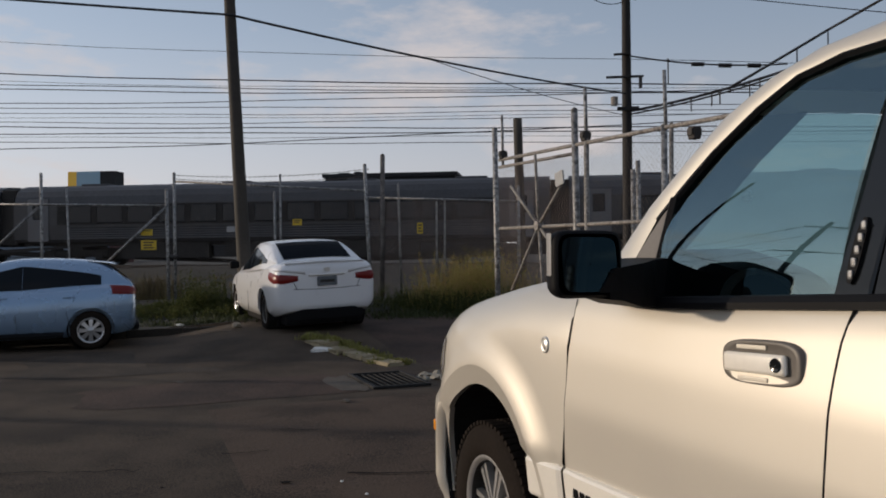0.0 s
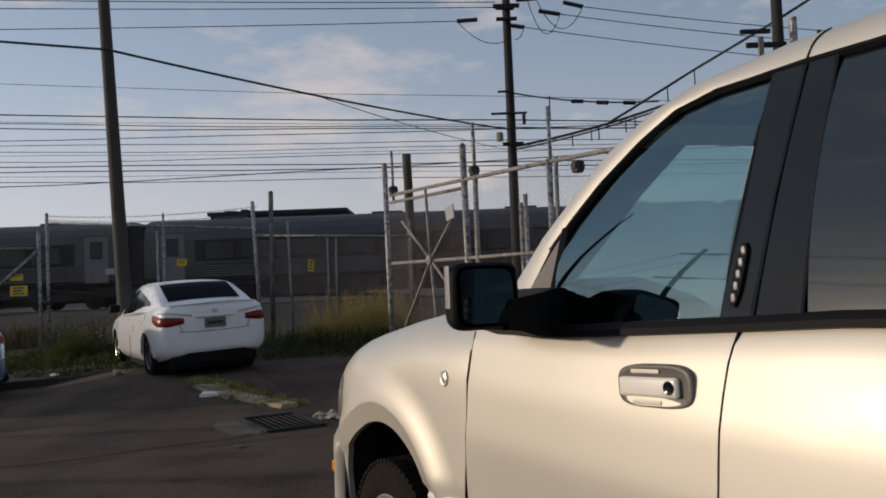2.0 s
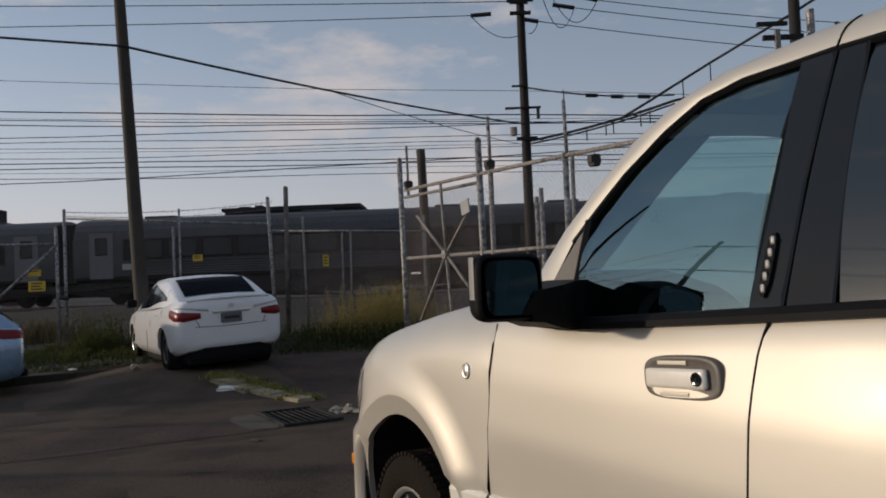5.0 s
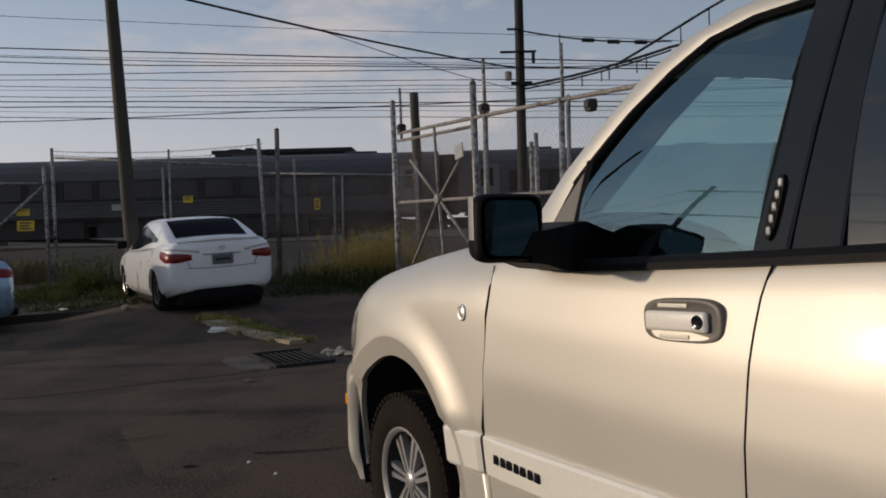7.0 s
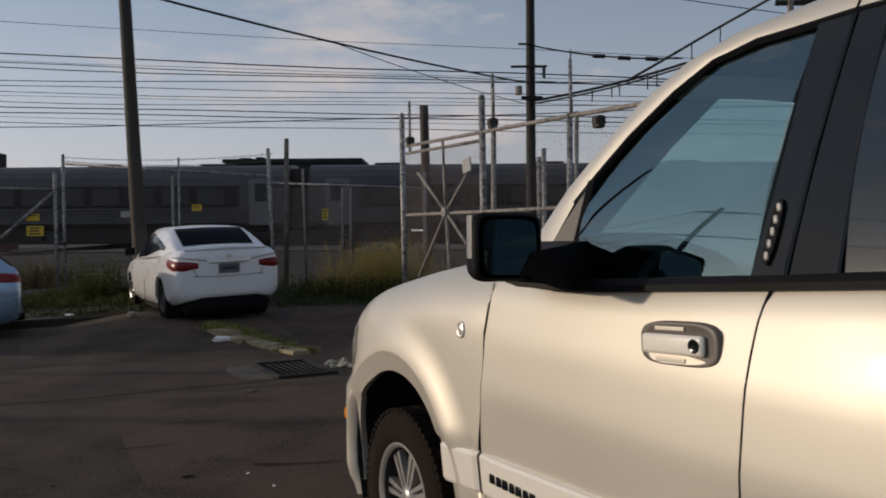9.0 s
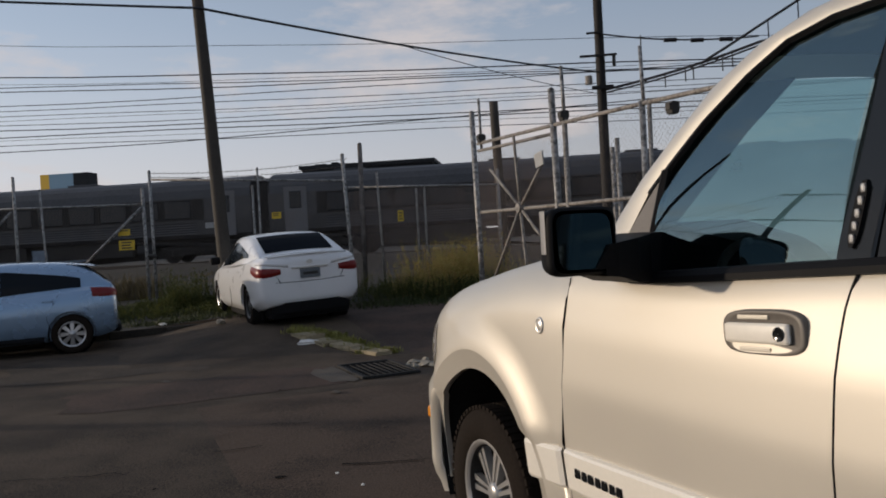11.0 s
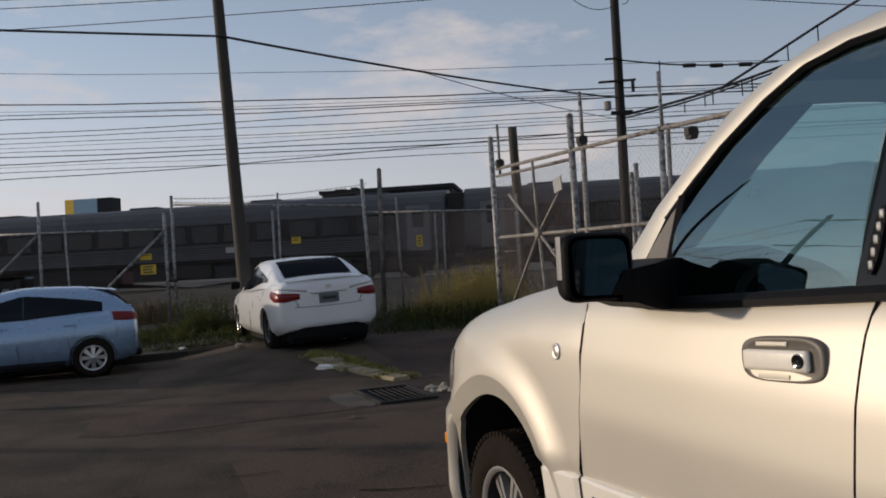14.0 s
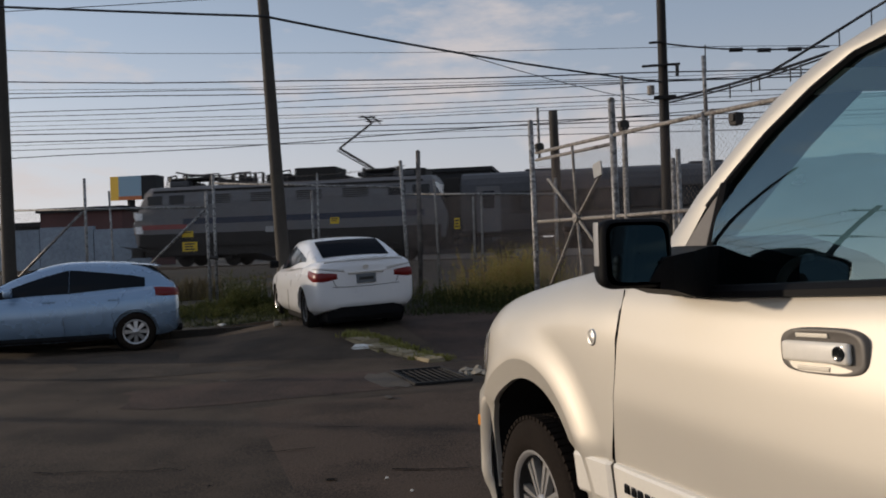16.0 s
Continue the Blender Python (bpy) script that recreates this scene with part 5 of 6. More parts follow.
def build_locomotive():
    lo = thing("locomotive", (0, 0, 0), 0, "grey boxy electric locomotive with blue and red stripes", "locomotive")
    h = 7.4
    prof = [(-1.42, 0.95), (-1.52, 1.05), (-1.53, 2.0), (-1.53, 3.05), (-1.46, 3.55), (-1.25, 3.78), (-0.6, 3.86), (0, 3.87)]
    prof = prof + [(-y, z) for y, z in prof[-2::-1]]

    def end(x, s):
        return [(x + s * lerp_table([(0.9, 0.0), (1.9, 0.22), (2.1, 0.18), (3.9, -0.62)], z), y * (0.94 if z < 3.7 else 0.9), z) for y, z in prof]
    rows = [end(-h, -1), [(-h + 0.85, y, z) for y, z in prof], [(0, y, z) for y, z in prof], [(h - 0.85, y, z) for y, z in prof], end(h, 1)]
    bm = sheet(bmesh.new(), rows)
    bm.verts.ensure_lookup_table()
    n = len(prof)
    bm.faces.new(bm.verts[:n])
    bm.faces.new(bm.verts[-n:])
    part("body", bm, LOCO_GREY, lo)
    for s in (-1, 1):
        part("stripe", box(bmesh.new(), (-h + 2.4, s * 1.535 - 0.006, 2.00), (h - 0.9, s * 1.535 + 0.006, 2.27)), LOCO_BLUE, lo, "blue side stripe")
        part("stripe", box(bmesh.new(), (-h + 0.3, s * 1.52 - 0.02, 1.80), (-h + 2.6, s * 1.52 + 0.02, 2.02)), LOCO_RED, lo, "red side stripe")
        for x in (-h + 1.55, h - 1.55):
            for dx in (-0.55, 0.55):
                part("cab_window", box(bmesh.new(), (x + dx - 0.38, s * 1.515 - 0.02, 2.95), (x + dx + 0.38, s * 1.515 + 0.02, 3.38), 0.02), CAR_GLASS, lo)
        for k in range(4):
            for j in range(5):
                x = -h + 3.6 + 2.2 * k
                part("louvre", box(bmesh.new(), (x, s * 1.50 - 0.03, 2.95 + 0.09 * j), (x + 1.2, s * 1.50 + 0.05, 2.99 + 0.09 * j)), UNDERBODY, lo)
        # lower side panel in the near-black underbody colour
        part("lower_panel", box(bmesh.new(), (-h + 0.15, s * 1.535 - 0.006, 0.98), (h - 0.15, s * 1.535 + 0.006, 1.58)), UNDERBODY, lo, "near-black lower side panel")
        part("roof_edge", box(bmesh.new(), (-h + 0.9, s * 1.47 - 0.02, 3.52), (h - 0.9, s * 1.47 + 0.03, 3.62)), UNDERBODY, lo)
        # white paint stands in for the bright lights at the cab corners
        for z in (1.80, 2.42):
            part("light_patch", box(bmesh.new(), (-h - 0.05, s * 1.50 - 0.03, z - 0.17), (-h + 0.32, s * 1.50 + 0.05, z + 0.17), 0.02), WHITE_PAINT, lo, "white patch standing in for lights at the cab corner")
        part("skirt", box(bmesh.new(), (-h + 0.4, s * 1.40 - 0.05, 0.55), (h - 0.4, s * 1.40 + 0.05, 1.0)), UNDERBODY, lo)
    for x, s in ((-h, -1), (h, 1)):
        for y in (-0.72, 0.72):
            part("windscreen", sheet(bmesh.new(), [[(x + s * (-0.05 - 0.42 * k), y - 0.55, 2.75 + 0.8 * k), (x + s * (-0.05 - 0.42 * k), y + 0.55, 2.75 + 0.8 * k)] for k in (0, 1)], thick=0.03), CAR_GLASS, lo)
        for z, m in ((2.55, CLEAR_LENS), (2.05, WHITE_PAINT), (1.72, LOCO_RED))[:3 if s < 0 else 0]:
            part("nose_stripe", box(bmesh.new(), (x - 0.10 + s * 0.16, -1.3, z - 0.13), (x + 0.10 + s * 0.16, 1.3, z + 0.13), 0.03), m, lo)
        part("buffer_beam", box(bmesh.new(), (x - 0.3 + s * 0.1, -1.35, 0.5), (x + 0.3 + s * 0.1, 1.35, 0.98), 0.04), UNDERBODY, lo)
        part("horn_box", box(bmesh.new(), (x - s * 1.9 - 0.5, -0.9, 3.83), (x - s * 1.9 + 0.5, 0.9, 4.10), 0.06), CAR_ROOF, lo)
    for x0, x1, z in ((-3.4, -2.9, 4.10), (-2.5, -2.2, 4.25), (-1.1, 0.0, 4.22), (0.3, 2.3, 4.45), (2.3, 2.9, 4.0), (5.5, 6.5, 4.18)):
        part("roof_gear", box(bmesh.new(), (x0, -0.85, 3.80), (x1, 0.85, z), 0.05), UNDERBODY, lo)
    for x in (-6.0, -5.2, -3.9, -3.5, -2.8, -2.2, -1.7, -1.3, 3.6, 5.2):
        part("roof_insulator", tube(bmesh.new(), [(x, -0.7, 3.82), (x, -0.7, 4.32)], 0.085, 8), CERAMIC, lo)
    part("roof_busbar", tube(bmesh.new(), [(-5.2, -0.7, 4.32), (-3.5, -0.7, 4.30), (-1.3, -0.7, 4.34)], 0.03, 6), CERAMIC, lo)
    for k, x in enumerate((-6.4, -5.6, -4.7, -4.2, -3.1, -2.6, -0.6)):
        bm = tube(bmesh.new(), [(x, -0.4, 3.82), (x + 0.1, -0.4, 4.36 + 0.05 * (k % 2)), (x + 0.5, -0.4, 4.42), (x + 0.62, -0.4, 3.84)], 0.05, 6)
        part("roof_cable", bm, UNDERBODY, lo)
    # raised pantograph and its folded twin
    pg = part("pantograph", box(bmesh.new(), (3.5, -0.7, 4.16), (5.3, 0.7, 4.26), 0.03), UNDERBODY, lo, "raised black pantograph")
    bm = bmesh.new()
    tube(bm, [(4.0, 0, 4.24), (2.25, 0, 5.36)], 0.07, 6)
    tube(bm, [(3.8, 0, 4.24), (2.15, 0, 5.26)], 0.03, 6)
    tube(bm, [(2.25, 0, 5.36), (3.8, 0, 6.42)], 0.05, 6)
    for y in (-0.6, 0.6):
        tube(bm, [(3.8, 0, 6.42), (3.8, y, 6.60)], 0.03, 6)
    part("arm", bm, UNDERBODY, pg)
    bm = bmesh.new()
    tube(bm, [(4.0, -0.95, 6.55), (4.0, -0.7, 6.65), (4.0, 0.7, 6.65), (4.0, 0.95, 6.55)], 0.035, 6)
    tube(bm, [(3.6, -0.95, 6.59), (3.6, -0.7, 6.69), (3.6, 0.7, 6.69), (3.6, 0.95, 6.59)], 0.035, 6)
    for y in (-0.6, 0.6):
        tube(bm, [(3.4, y, 6.66), (4.2, y, 6.63)], 0.03, 6)
    part("collector_head", bm, UNDERBODY, pg)
    bm = bmesh.new()
    box(bm, (-6.2, -0.7, 4.16), (-3.7, 0.7, 4.26), 0.03)
    tube(bm, [(-6.0, 0, 4.2), (-4.0, 0, 4.38), (-5.6, 0, 4.50)], 0.04, 6)
    tube(bm, [(-5.6, -0.9, 4.52), (-5.6, 0.9, 4.52)], 0.04, 6)
    part("folded_pantograph", bm, UNDERBODY, lo)
    bogie(lo, -4.1)
    bogie(lo, 4.1)
    return lo


loco = build_locomotive()
ride(loco, -7.75)
car0 = build_passenger_car()
ride(car0, CAR_PITCH / 2)
for k in range(1, 8):
    ride(copy_thing(car0, Matrix.Identity(4)), CAR_PITCH / 2 + CAR_PITCH * k)


# ---- fences ----
FENCE_Y = 18.0


def post(name, foot, top, r, material, label, group=""):
    bm = bmesh.new()
    foot, top = Vector(foot), Vector(top)
    tube(bm, [foot - Vector((0, 0, 0.15)), top], r, 12)
    tube(bm, [top, top + Vector((0, 0, r * 0.7))], r * 1.12, 12, r * 0.3)
    return solid(name, bm, material, label, "fence post", group, smooth=True)


def gz(x, y):
    """Ground height at a world place."""
    return height(-0.488 * x + 0.873 * y, 0.873 * x + 0.488 * y)


for x, top, r, lean, m in ((-12.23, 3.53, 0.05, 0.02, GALV), (-11.5, 3.19, 0.035, 0.11, GALV), (-8.97, 3.07, 0.055, 0.04, GALV), (-8.79, 3.47, 0.05, 0.02, GALV), (-6.30, 2.97, 0.04, 0.02, GALV),
                           (-6.17, 3.38, 0.035, 0.0, GALV), (-4.05, 3.56, 0.06, 0.13, GALV), (-3.74, 3.77, 0.075, -0.03, GREY_POST), (-3.31, 3.10, 0.04, 0.07, OLD_PIPE), (-2.47, 2.68, 0.035, 0.0, OLD_PIPE), (-2.29, 2.73, 0.035, -0.02, OLD_PIPE), (-14.6, 3.4, 0.05, 0.0, GALV), (-0.6, 3.0, 0.05, 0.0, GALV)):
    post("fence_post", (x + lean * 0.3, FENCE_Y, gz(x, FENCE_Y)), (x - lean * 0.7, FENCE_Y, top), r * 0.72, m, "weathered steel post of the chain-link fence" if m is not GREY_POST else "dark weathered post of the chain-link fence", "posts of the rail fence")


def rail_bar(name, pts, r, material, label, category="fence rail", group=""):
    return solid(name, tube(bmesh.new(), pts, r, 8), material, label, category, group, smooth=True)


for a, b in (((-14.6, 2.83), (-8.97, 2.70)), ((-8.79, 3.27), (-4.05, 2.96)), ((-4.05, 2.80), (-0.6, 2.66))):
    rail_bar("fence_rail", [(a[0], FENCE_Y, a[1]), (b[0], FENCE_Y, b[1])], 0.026, GALV, "thin galvanised top rail of the fence", group="rails of the rail fence")
for a, b in (((-9.0, 2.64), (-10.62, 1.25)), ((-12.3, 2.70), (-14.2, 1.05))):
    rail_bar("fence_brace", [(a[0], FENCE_Y - 0.05, a[1]), (b[0], FENCE_Y - 0.05, b[1])], 0.035, GALV, "slanting galvanised brace of the fence", "fence brace", "braces of the rail fence")
bm = bmesh.new()
rng = random.Random(4)
for z0, z1 in ((3.42, 3.36), (3.33, 3.20)):
    for xa, xb, da in ((-8.8, -4.05, 0.10),):
        pts = sag((xa, FENCE_Y, z0), (xb, FENCE_Y, z1 + 0.1), da, 40)
        tube(bm, pts, 0.006, 4)
        for p in pts[::1]:
            tube(bm, [p - Vector((0.02, 0, 0.035)), p + Vector((0.02, 0, 0.035))], 0.004, 3)
solid("barbed_wire", bm, WIRE_MESH, "slack rusty barbed wire above the fence", "barbed wire")
bm = tube(bmesh.new(), [(-8.88, FENCE_Y - 0.09, 1.48), (-8.70, FENCE_Y - 0.09, 1.46)], 0.05, 8)
solid("gate_latch", bm, IRON, "dark chain and padlock joining two posts", "latch")


def chain_link(name, p, q, z0, z1, step, label, thick=0.0017):
    """Woven wire between two upright lines: two families of slanting wires."""
    p, q = Vector(p), Vector(q)
    w, h = (q - p).length, z1 - z0
    d = (q - p) / w
    out = Vector((d.y, -d.x, 0)) * 0.004
    bm = bmesh.new()
    n = int((w + h) / step)
    for i in range(n):
        t = i * step
        for s in (1, -1):
            x0, x1 = (t - h, t) if s == 1 else (t, t - h)
            a, b = 0.0, 1.0
            lo, hi = sorted((x0, x1))
            if hi < 0 or lo > w:
                continue
            f = lambda x: (x - x0) / (x1 - x0)
            lim = sorted((f(0), f(w)))
            a, b = max(a, lim[0]), min(b, lim[1])
            if b - a < 0.02:
                continue
            A = p + d * (x0 + (x1 - x0) * a) + Vector((0, 0, z0 + h * a)) + out * s
            B = p + d * (x0 + (x1 - x0) * b) + Vector((0, 0, z0 + h * b)) + out * s
            tube(bm, [A, B], thick, 3, cap=False)
    return solid(name, bm, WIRE_MESH if thick < 0.0018 else SUNLIT_RUSTY_WIRE, label, "chain-link mesh", kind="stuff")


chain_link("chain_link_mesh", (-14.6, FENCE_Y + 0.03, 0), (-8.9, FENCE_Y + 0.03, 0), 0.5, 2.75, 0.085, "grey chain-link mesh of the rail fence")
chain_link("chain_link_mesh", (-8.8, FENCE_Y + 0.03, 0), (-4.05, FENCE_Y + 0.03, 0), 0.5, 3.0, 0.085, "grey chain-link mesh of the rail fence")
chain_link("chain_link_mesh", (-4.05, FENCE_Y + 0.03, 0), (-0.6, FENCE_Y + 0.03, 0), 0.5, 2.7, 0.055, "rusty chain-link mesh of the rail fence", 0.0040)


def yellow_sign(x, z, w, h, y, lines):
    s = solid("warning_sign", box(bmesh.new(), (x - w / 2, y - 0.012, z - h / 2), (x + w / 2, y, z + h / 2), 0.004), YELLOW, "yellow warning plate hung on the fence", "sign", "yellow fence signs")
    for k in range(lines):
        zz = z + h * (0.28 - 0.28 * k)
        part("writing_bar", box(bmesh.new(), (x - w * 0.33, y - 0.0165, zz - h * 0.07), (x + w * (0.33 - 0.1 * (k % 2)), y - 0.0125, zz + h * 0.07)), SIGN_INK, s)


yellow_sign(-9.51, 2.06, 0.30, 0.15, FENCE_Y + 0.012, 1)
yellow_sign(-9.46, 1.755, 0.39, 0.23, FENCE_Y + 0.012, 3)
yellow_sign(-5.77, 2.255, 0.22, 0.15, FENCE_Y + 0.012, 2)
yellow_sign(-2.856, 2.08, 0.13, 0.25, FENCE_Y + 0.012, 3)

# ---- the gate fence beside the truck ----
GB = 5.74


def gp(a, z, off=0.0):
    return street(a, GB + off, z)


for a, top, r, m, lean in ((11.9, 3.57, 0.062, GALV, 0.08), (9.36, 3.46, 0.065, GALV, 0.07), (9.08, 3.02, 0.05, OLD_PIPE, 0.0), (7.42, 2.95, 0.05, GALV, 0.0), (7.30, 2.95, 0.035, OLD_PIPE, -0.03), (11.08, 3.59, 0.0, None, 0)):
    if m:
        post("gate_post", gp(a - lean * 0.9, height(a, GB)), gp(a + lean * 0.3, top), r * 0.72, m, "round galvanised post of the pipe gate", "posts of the pipe gate")
for nm, pts, r in (("upper_rail", [(11.75, 3.03), (9.36, 2.975), (7.4, 2.925), (5.6, 2.86), (2.5, 2.80)], 0.027), ("lower_rail", [(11.75, 2.91), (9.36, 2.86)], 0.025), ("middle_rail", [(11.75, 1.905), (9.36, 1.88), (6.5, 1.86)], 0.026)):
    rail_bar("gate_rail", [gp(a, z) for a, z in pts], r, OLD_PIPE, "weathered pipe rail of the gate", "gate rail", "rails of the pipe gate")
for a, z in ((10.46, 2.97), (10.22, 0.70), (11.28, 2.56), (9.62, 2.52), (11.28, 0.90), (9.52, 1.25)):
    rail_bar("gate_spoke", [gp(10.37, 1.905, -0.03), gp(a, z, -0.03)], 0.022, OLD_PIPE, "pipe spoke of the gate's cross brace", "gate spoke", "spokes of the gate brace")
solid("gate_hub", disc_ring(bmesh.new(), [(0.001, -0.05), (0.07, -0.05), (0.07, 0.05), (0.001, 0.05)], 16), OLD_PIPE, "round weathered hub of the gate brace", "gate hub", at=gp(10.37, 1.905, -0.03), turn=STREET_TURN)
for a, z0, z1, r, off, m in ((11.62, 2.9, 3.75, 0.022, 0.0, GALV), (9.08, 3.0, 3.72, 0.025, 0.0, GALV), (7.39, 2.9, 3.58, 0.022, 0.0, GALV), (8.44, 0.3, 2.56, 0.03, 0.3, GALV), (8.33, 0.3, 2.66, 0.03, 0.3, GALV)):
    rail_bar("barb_arm", [gp(a, z0, off), gp(a + 0.02, z1, off)], r, m, "thin upright steel arm on the gate fence", "fence arm", "arms of the gate fence")
for a, z in ((11.62, 3.10), (9.10, 3.06), (6.9, 2.79), (4.9, 2.8)):
    bm = bmesh.new()
    box(bm, (-0.055, -0.05, -0.07), (0.055, 0.05, 0.07), 0.02)
    box(bm, (-0.04, -0.07, -0.03), (0.04, 0.07, 0.05), 0.01)
    solid("gate_roller", bm, IRON, "black iron roller bracket on the gate rail", "bracket", "roller brackets of the gate", at=gp(a, z), turn=STREET_TURN)
solid("blank_plate", box(bmesh.new(), (-0.11, -0.012, -0.10), (0.11, 0.012, 0.10), 0.006, Matrix.Rotation(radians(10), 3, "Y")), PLATE, "small pale metal plate tied to the gate", "plate", at=gp(9.66, 2.54, -0.08), turn=STREET_TURN)
chain_link("gate_mesh", gp(11.85, 0, 0.03), gp(9.4, 0, 0.03), 0.45, 2.9, 0.075, "fine rusty chain-link mesh in the gate", 0.0022)
chain_link("gate_mesh", gp(9.3, 0, 0.03), gp(2.5, 0, 0.03), 0.45, 2.9, 0.075, "fine rusty chain-link mesh beside the truck", 0.0010)

# ---- utility poles and their lines ----


def pole(name, x, y, top, r0, r1, lean, material, label):
    z = gz(x, y)
    pts = [(x + lean * (k / 10.0 - 0.2), y, z - 0.3 + (top - z + 0.3) * k / 10) for k in range(11)]
    p = thing(name, (0, 0, 0), 0, label, "utility pole")
    part("shaft", tube(bmesh.new(), pts, r0, 16, r1), material, p, smooth=True)
    return p


near_pole = pole("utility_pole", -6.52, 16.5, 10.5, 0.155, 0.10, -0.52, POLE_WOOD, "tall grey weathered utility pole behind the sedan")
bm = box(bmesh.new(), (-6.80, 16.33, 2.0), (-6.62, 16.36, 2.12))
part("pole_tag", bm, PLATE, near_pole)
far_pole = pole("utility_pole", 2.68, 27.0, 13.0, 0.18, 0.13, 0.0, DARK_WOOD, "tall dark creosoted utility pole with crossarms")
for z, x0, x1, r in ((6.2, 2.35, 3.05, 0.06), (7.25, 2.0, 3.2, 0.03), (8.0, 2.25, 2.75, 0.025), (10.95, 2.2, 3.1, 0.06), (10.5, 2.3, 3.0, 0.05)):
    part("crossarm", box(bmesh.new(), (x0, 26.72, z - r), (x1, 26.84, z + r)), DARK_WOOD, far_pole)
part("transformer", tube(bmesh.new(), [(2.25, 26.7, 6.30), (2.25, 26.7, 6.58)], 0.12, 10), OLD_PIPE, far_pole)
part("fitting", box(bmesh.new(), (3.05, 26.7, 6.85), (3.15, 26.8, 7.25)), IRON, far_pole)
far_ins = [((0.96, 10.49), (1.66, 10.52)), ((3.0, 11.15), (3.68, 11.18)), ((3.76, 10.74), (4.49, 10.60)), ((4.61, 11.01), (5.28, 10.83)), ((2.76, 10.28), (3.25, 10.19)), ((2.3, 10.9), (2.92, 10.87))]
for a, b in far_ins:
    part("insulator", tube(bmesh.new(), [(a[0], 26.8, a[1]), (b[0], 26.8, b[1])], 0.075, 8), CERAMIC, far_pole)
right_pole = pole("utility_pole", 8.90, 20.0, 12.0, 0.17, 0.12, 0.0, DARK_WOOD, "dark utility pole beyond the truck's roof")
part("conduit", tube(bmesh.new(), [(9.20, 19.8, 5.0), (9.20, 19.8, 7.93)], 0.10, 10), GALV, right_pole, "grey steel conduit")
part("crossarm", box(bmesh.new(), (8.0, 19.75, 7.20), (9.0, 19.85, 7.32)), DARK_WOOD, right_pole)
part("crossarm", box(bmesh.new(), (7.85, 19.72, 7.55), (8.6, 19.82, 7.65)), DARK_WOOD, right_pole)
part("fitting", box(bmesh.new(), (8.28, 19.7, 6.9), (8.40, 19.8, 7.45)), OLD_PIPE, right_pole)
part("insulator", tube(bmesh.new(), [(9.9, 19.9, 7.2), (9.9, 19.9, 7.62)], 0.05, 8), CERAMIC, right_pole)
pole("utility_pole", -13.62, 17.0, 9.5, 0.16, 0.11, -0.10, POLE_WOOD, "grey utility pole beyond the hatchback")


def line(pts, r, label="black sagging overhead power cable", group="overhead cables"):
    return solid("overhead_cable", tube(bmesh.new(), pts, r, 5), CABLE, label, "cable", group)


line(sag((-45, 12.0, 10.8), (-6.62, 16.4, 6.68), 0.25), 0.028)
line(sag((-6.60, 16.4, 6.66), (2.62, 26.9, 6.72), 0.12), 0.030)
line(sag((-3.0, 20.5, 6.57), (2.62, 26.9, 6.0), 0.10), 0.012)
line(sag((2.70, 26.9, 6.12), (7.21, 25.0, 6.90), 0.10), 0.045)
line(sag((2.70, 26.9, 6.02), (7.21, 25.0, 6.80), 0.10), 0.03)
line(sag((7.21, 25.0, 6.90), (14.0, 22.0, 7.9), 0.1), 0.045)
line([(5.0, 22.2, 5.92), (5.48, 22, 6.17), (7.41, 22, 7.28), (8.9, 20.1, 7.95), (12, 17, 9.6)], 0.038)
for x, z in ((7.38, 7.26), (6.6, 6.8)):
    line([(x, 22.0, z), (x, 22.0, z - 0.5)], 0.018, "short drop rod on the cable", "drop rods")
line(sag((2.72, 26.8, 7.95), (7.5, 26.0, 7.3), 0.15), 0.028)
HIGH, LOW = (Vector((2.72, 26.8, 7.95)), Vector((7.5, 26.0, 7.3))), (Vector((2.70, 26.9, 6.12)), Vector((7.21, 25.0, 6.90)))
for (p, q), t, d in ((HIGH, 0.26, 0.75), (LOW, 0.42, 0.4), (LOW, 0.55, 0.4), (LOW, 0.60, 0.4), (LOW, 0.78, 0.45), (LOW, 0.84, 0.45)):
    c = p.lerp(q, t) - Vector((0, 0, 4 * 0.12 * t * (1 - t)))
    line([c + Vector((0, 0, 0.07)), c - Vector((0, 0, d))], 0.022, "short drop rod hanging from the cable", "drop rods")
for (p, q), t in ((HIGH, 0.45), (HIGH, 0.62), (HIGH, 0.8)):
    c = p.lerp(q, t) - Vector((0, 0, 4 * 0.15 * t * (1 - t)))
    solid("line_insulator", tube(bmesh.new(), [c - Vector((0.2, 0, 0)), c + Vector((0.2, 0, -0.02))], 0.07, 8), CERAMIC, "dark insulator on the overhead line", "insulator", "line insulators")
for (xa, za), (xb, zb) in (((0.96, 10.49), (-60, 13.2)), ((2.3, 10.92), (-60, 14.6)), ((2.3, 11.1), (-60, 15.2)), ((5.28, 10.83), (30, 8.8)), ((4.49, 10.6), (30, 8.2)), ((3.25, 10.19), (30, 7.4))):
    line(sag((xa, 26.8, za), (xb, 27.0, zb), 0.5), 0.016)
for a, b, c in (((0.96, 10.49), (2.62, 9.75), 0.35), ((3.4, 11.1), (4.49, 10.6), 0.9), ((3.68, 11.18), (5.28, 10.83), 0.9), ((2.9, 9.8), (3.25, 10.19), 0.15)):
    line(sag((a[0], 26.8, a[1]), (b[0], 26.8, b[1]), c, 14), 0.014, "slack jumper wire on the pole", "jumper wires")
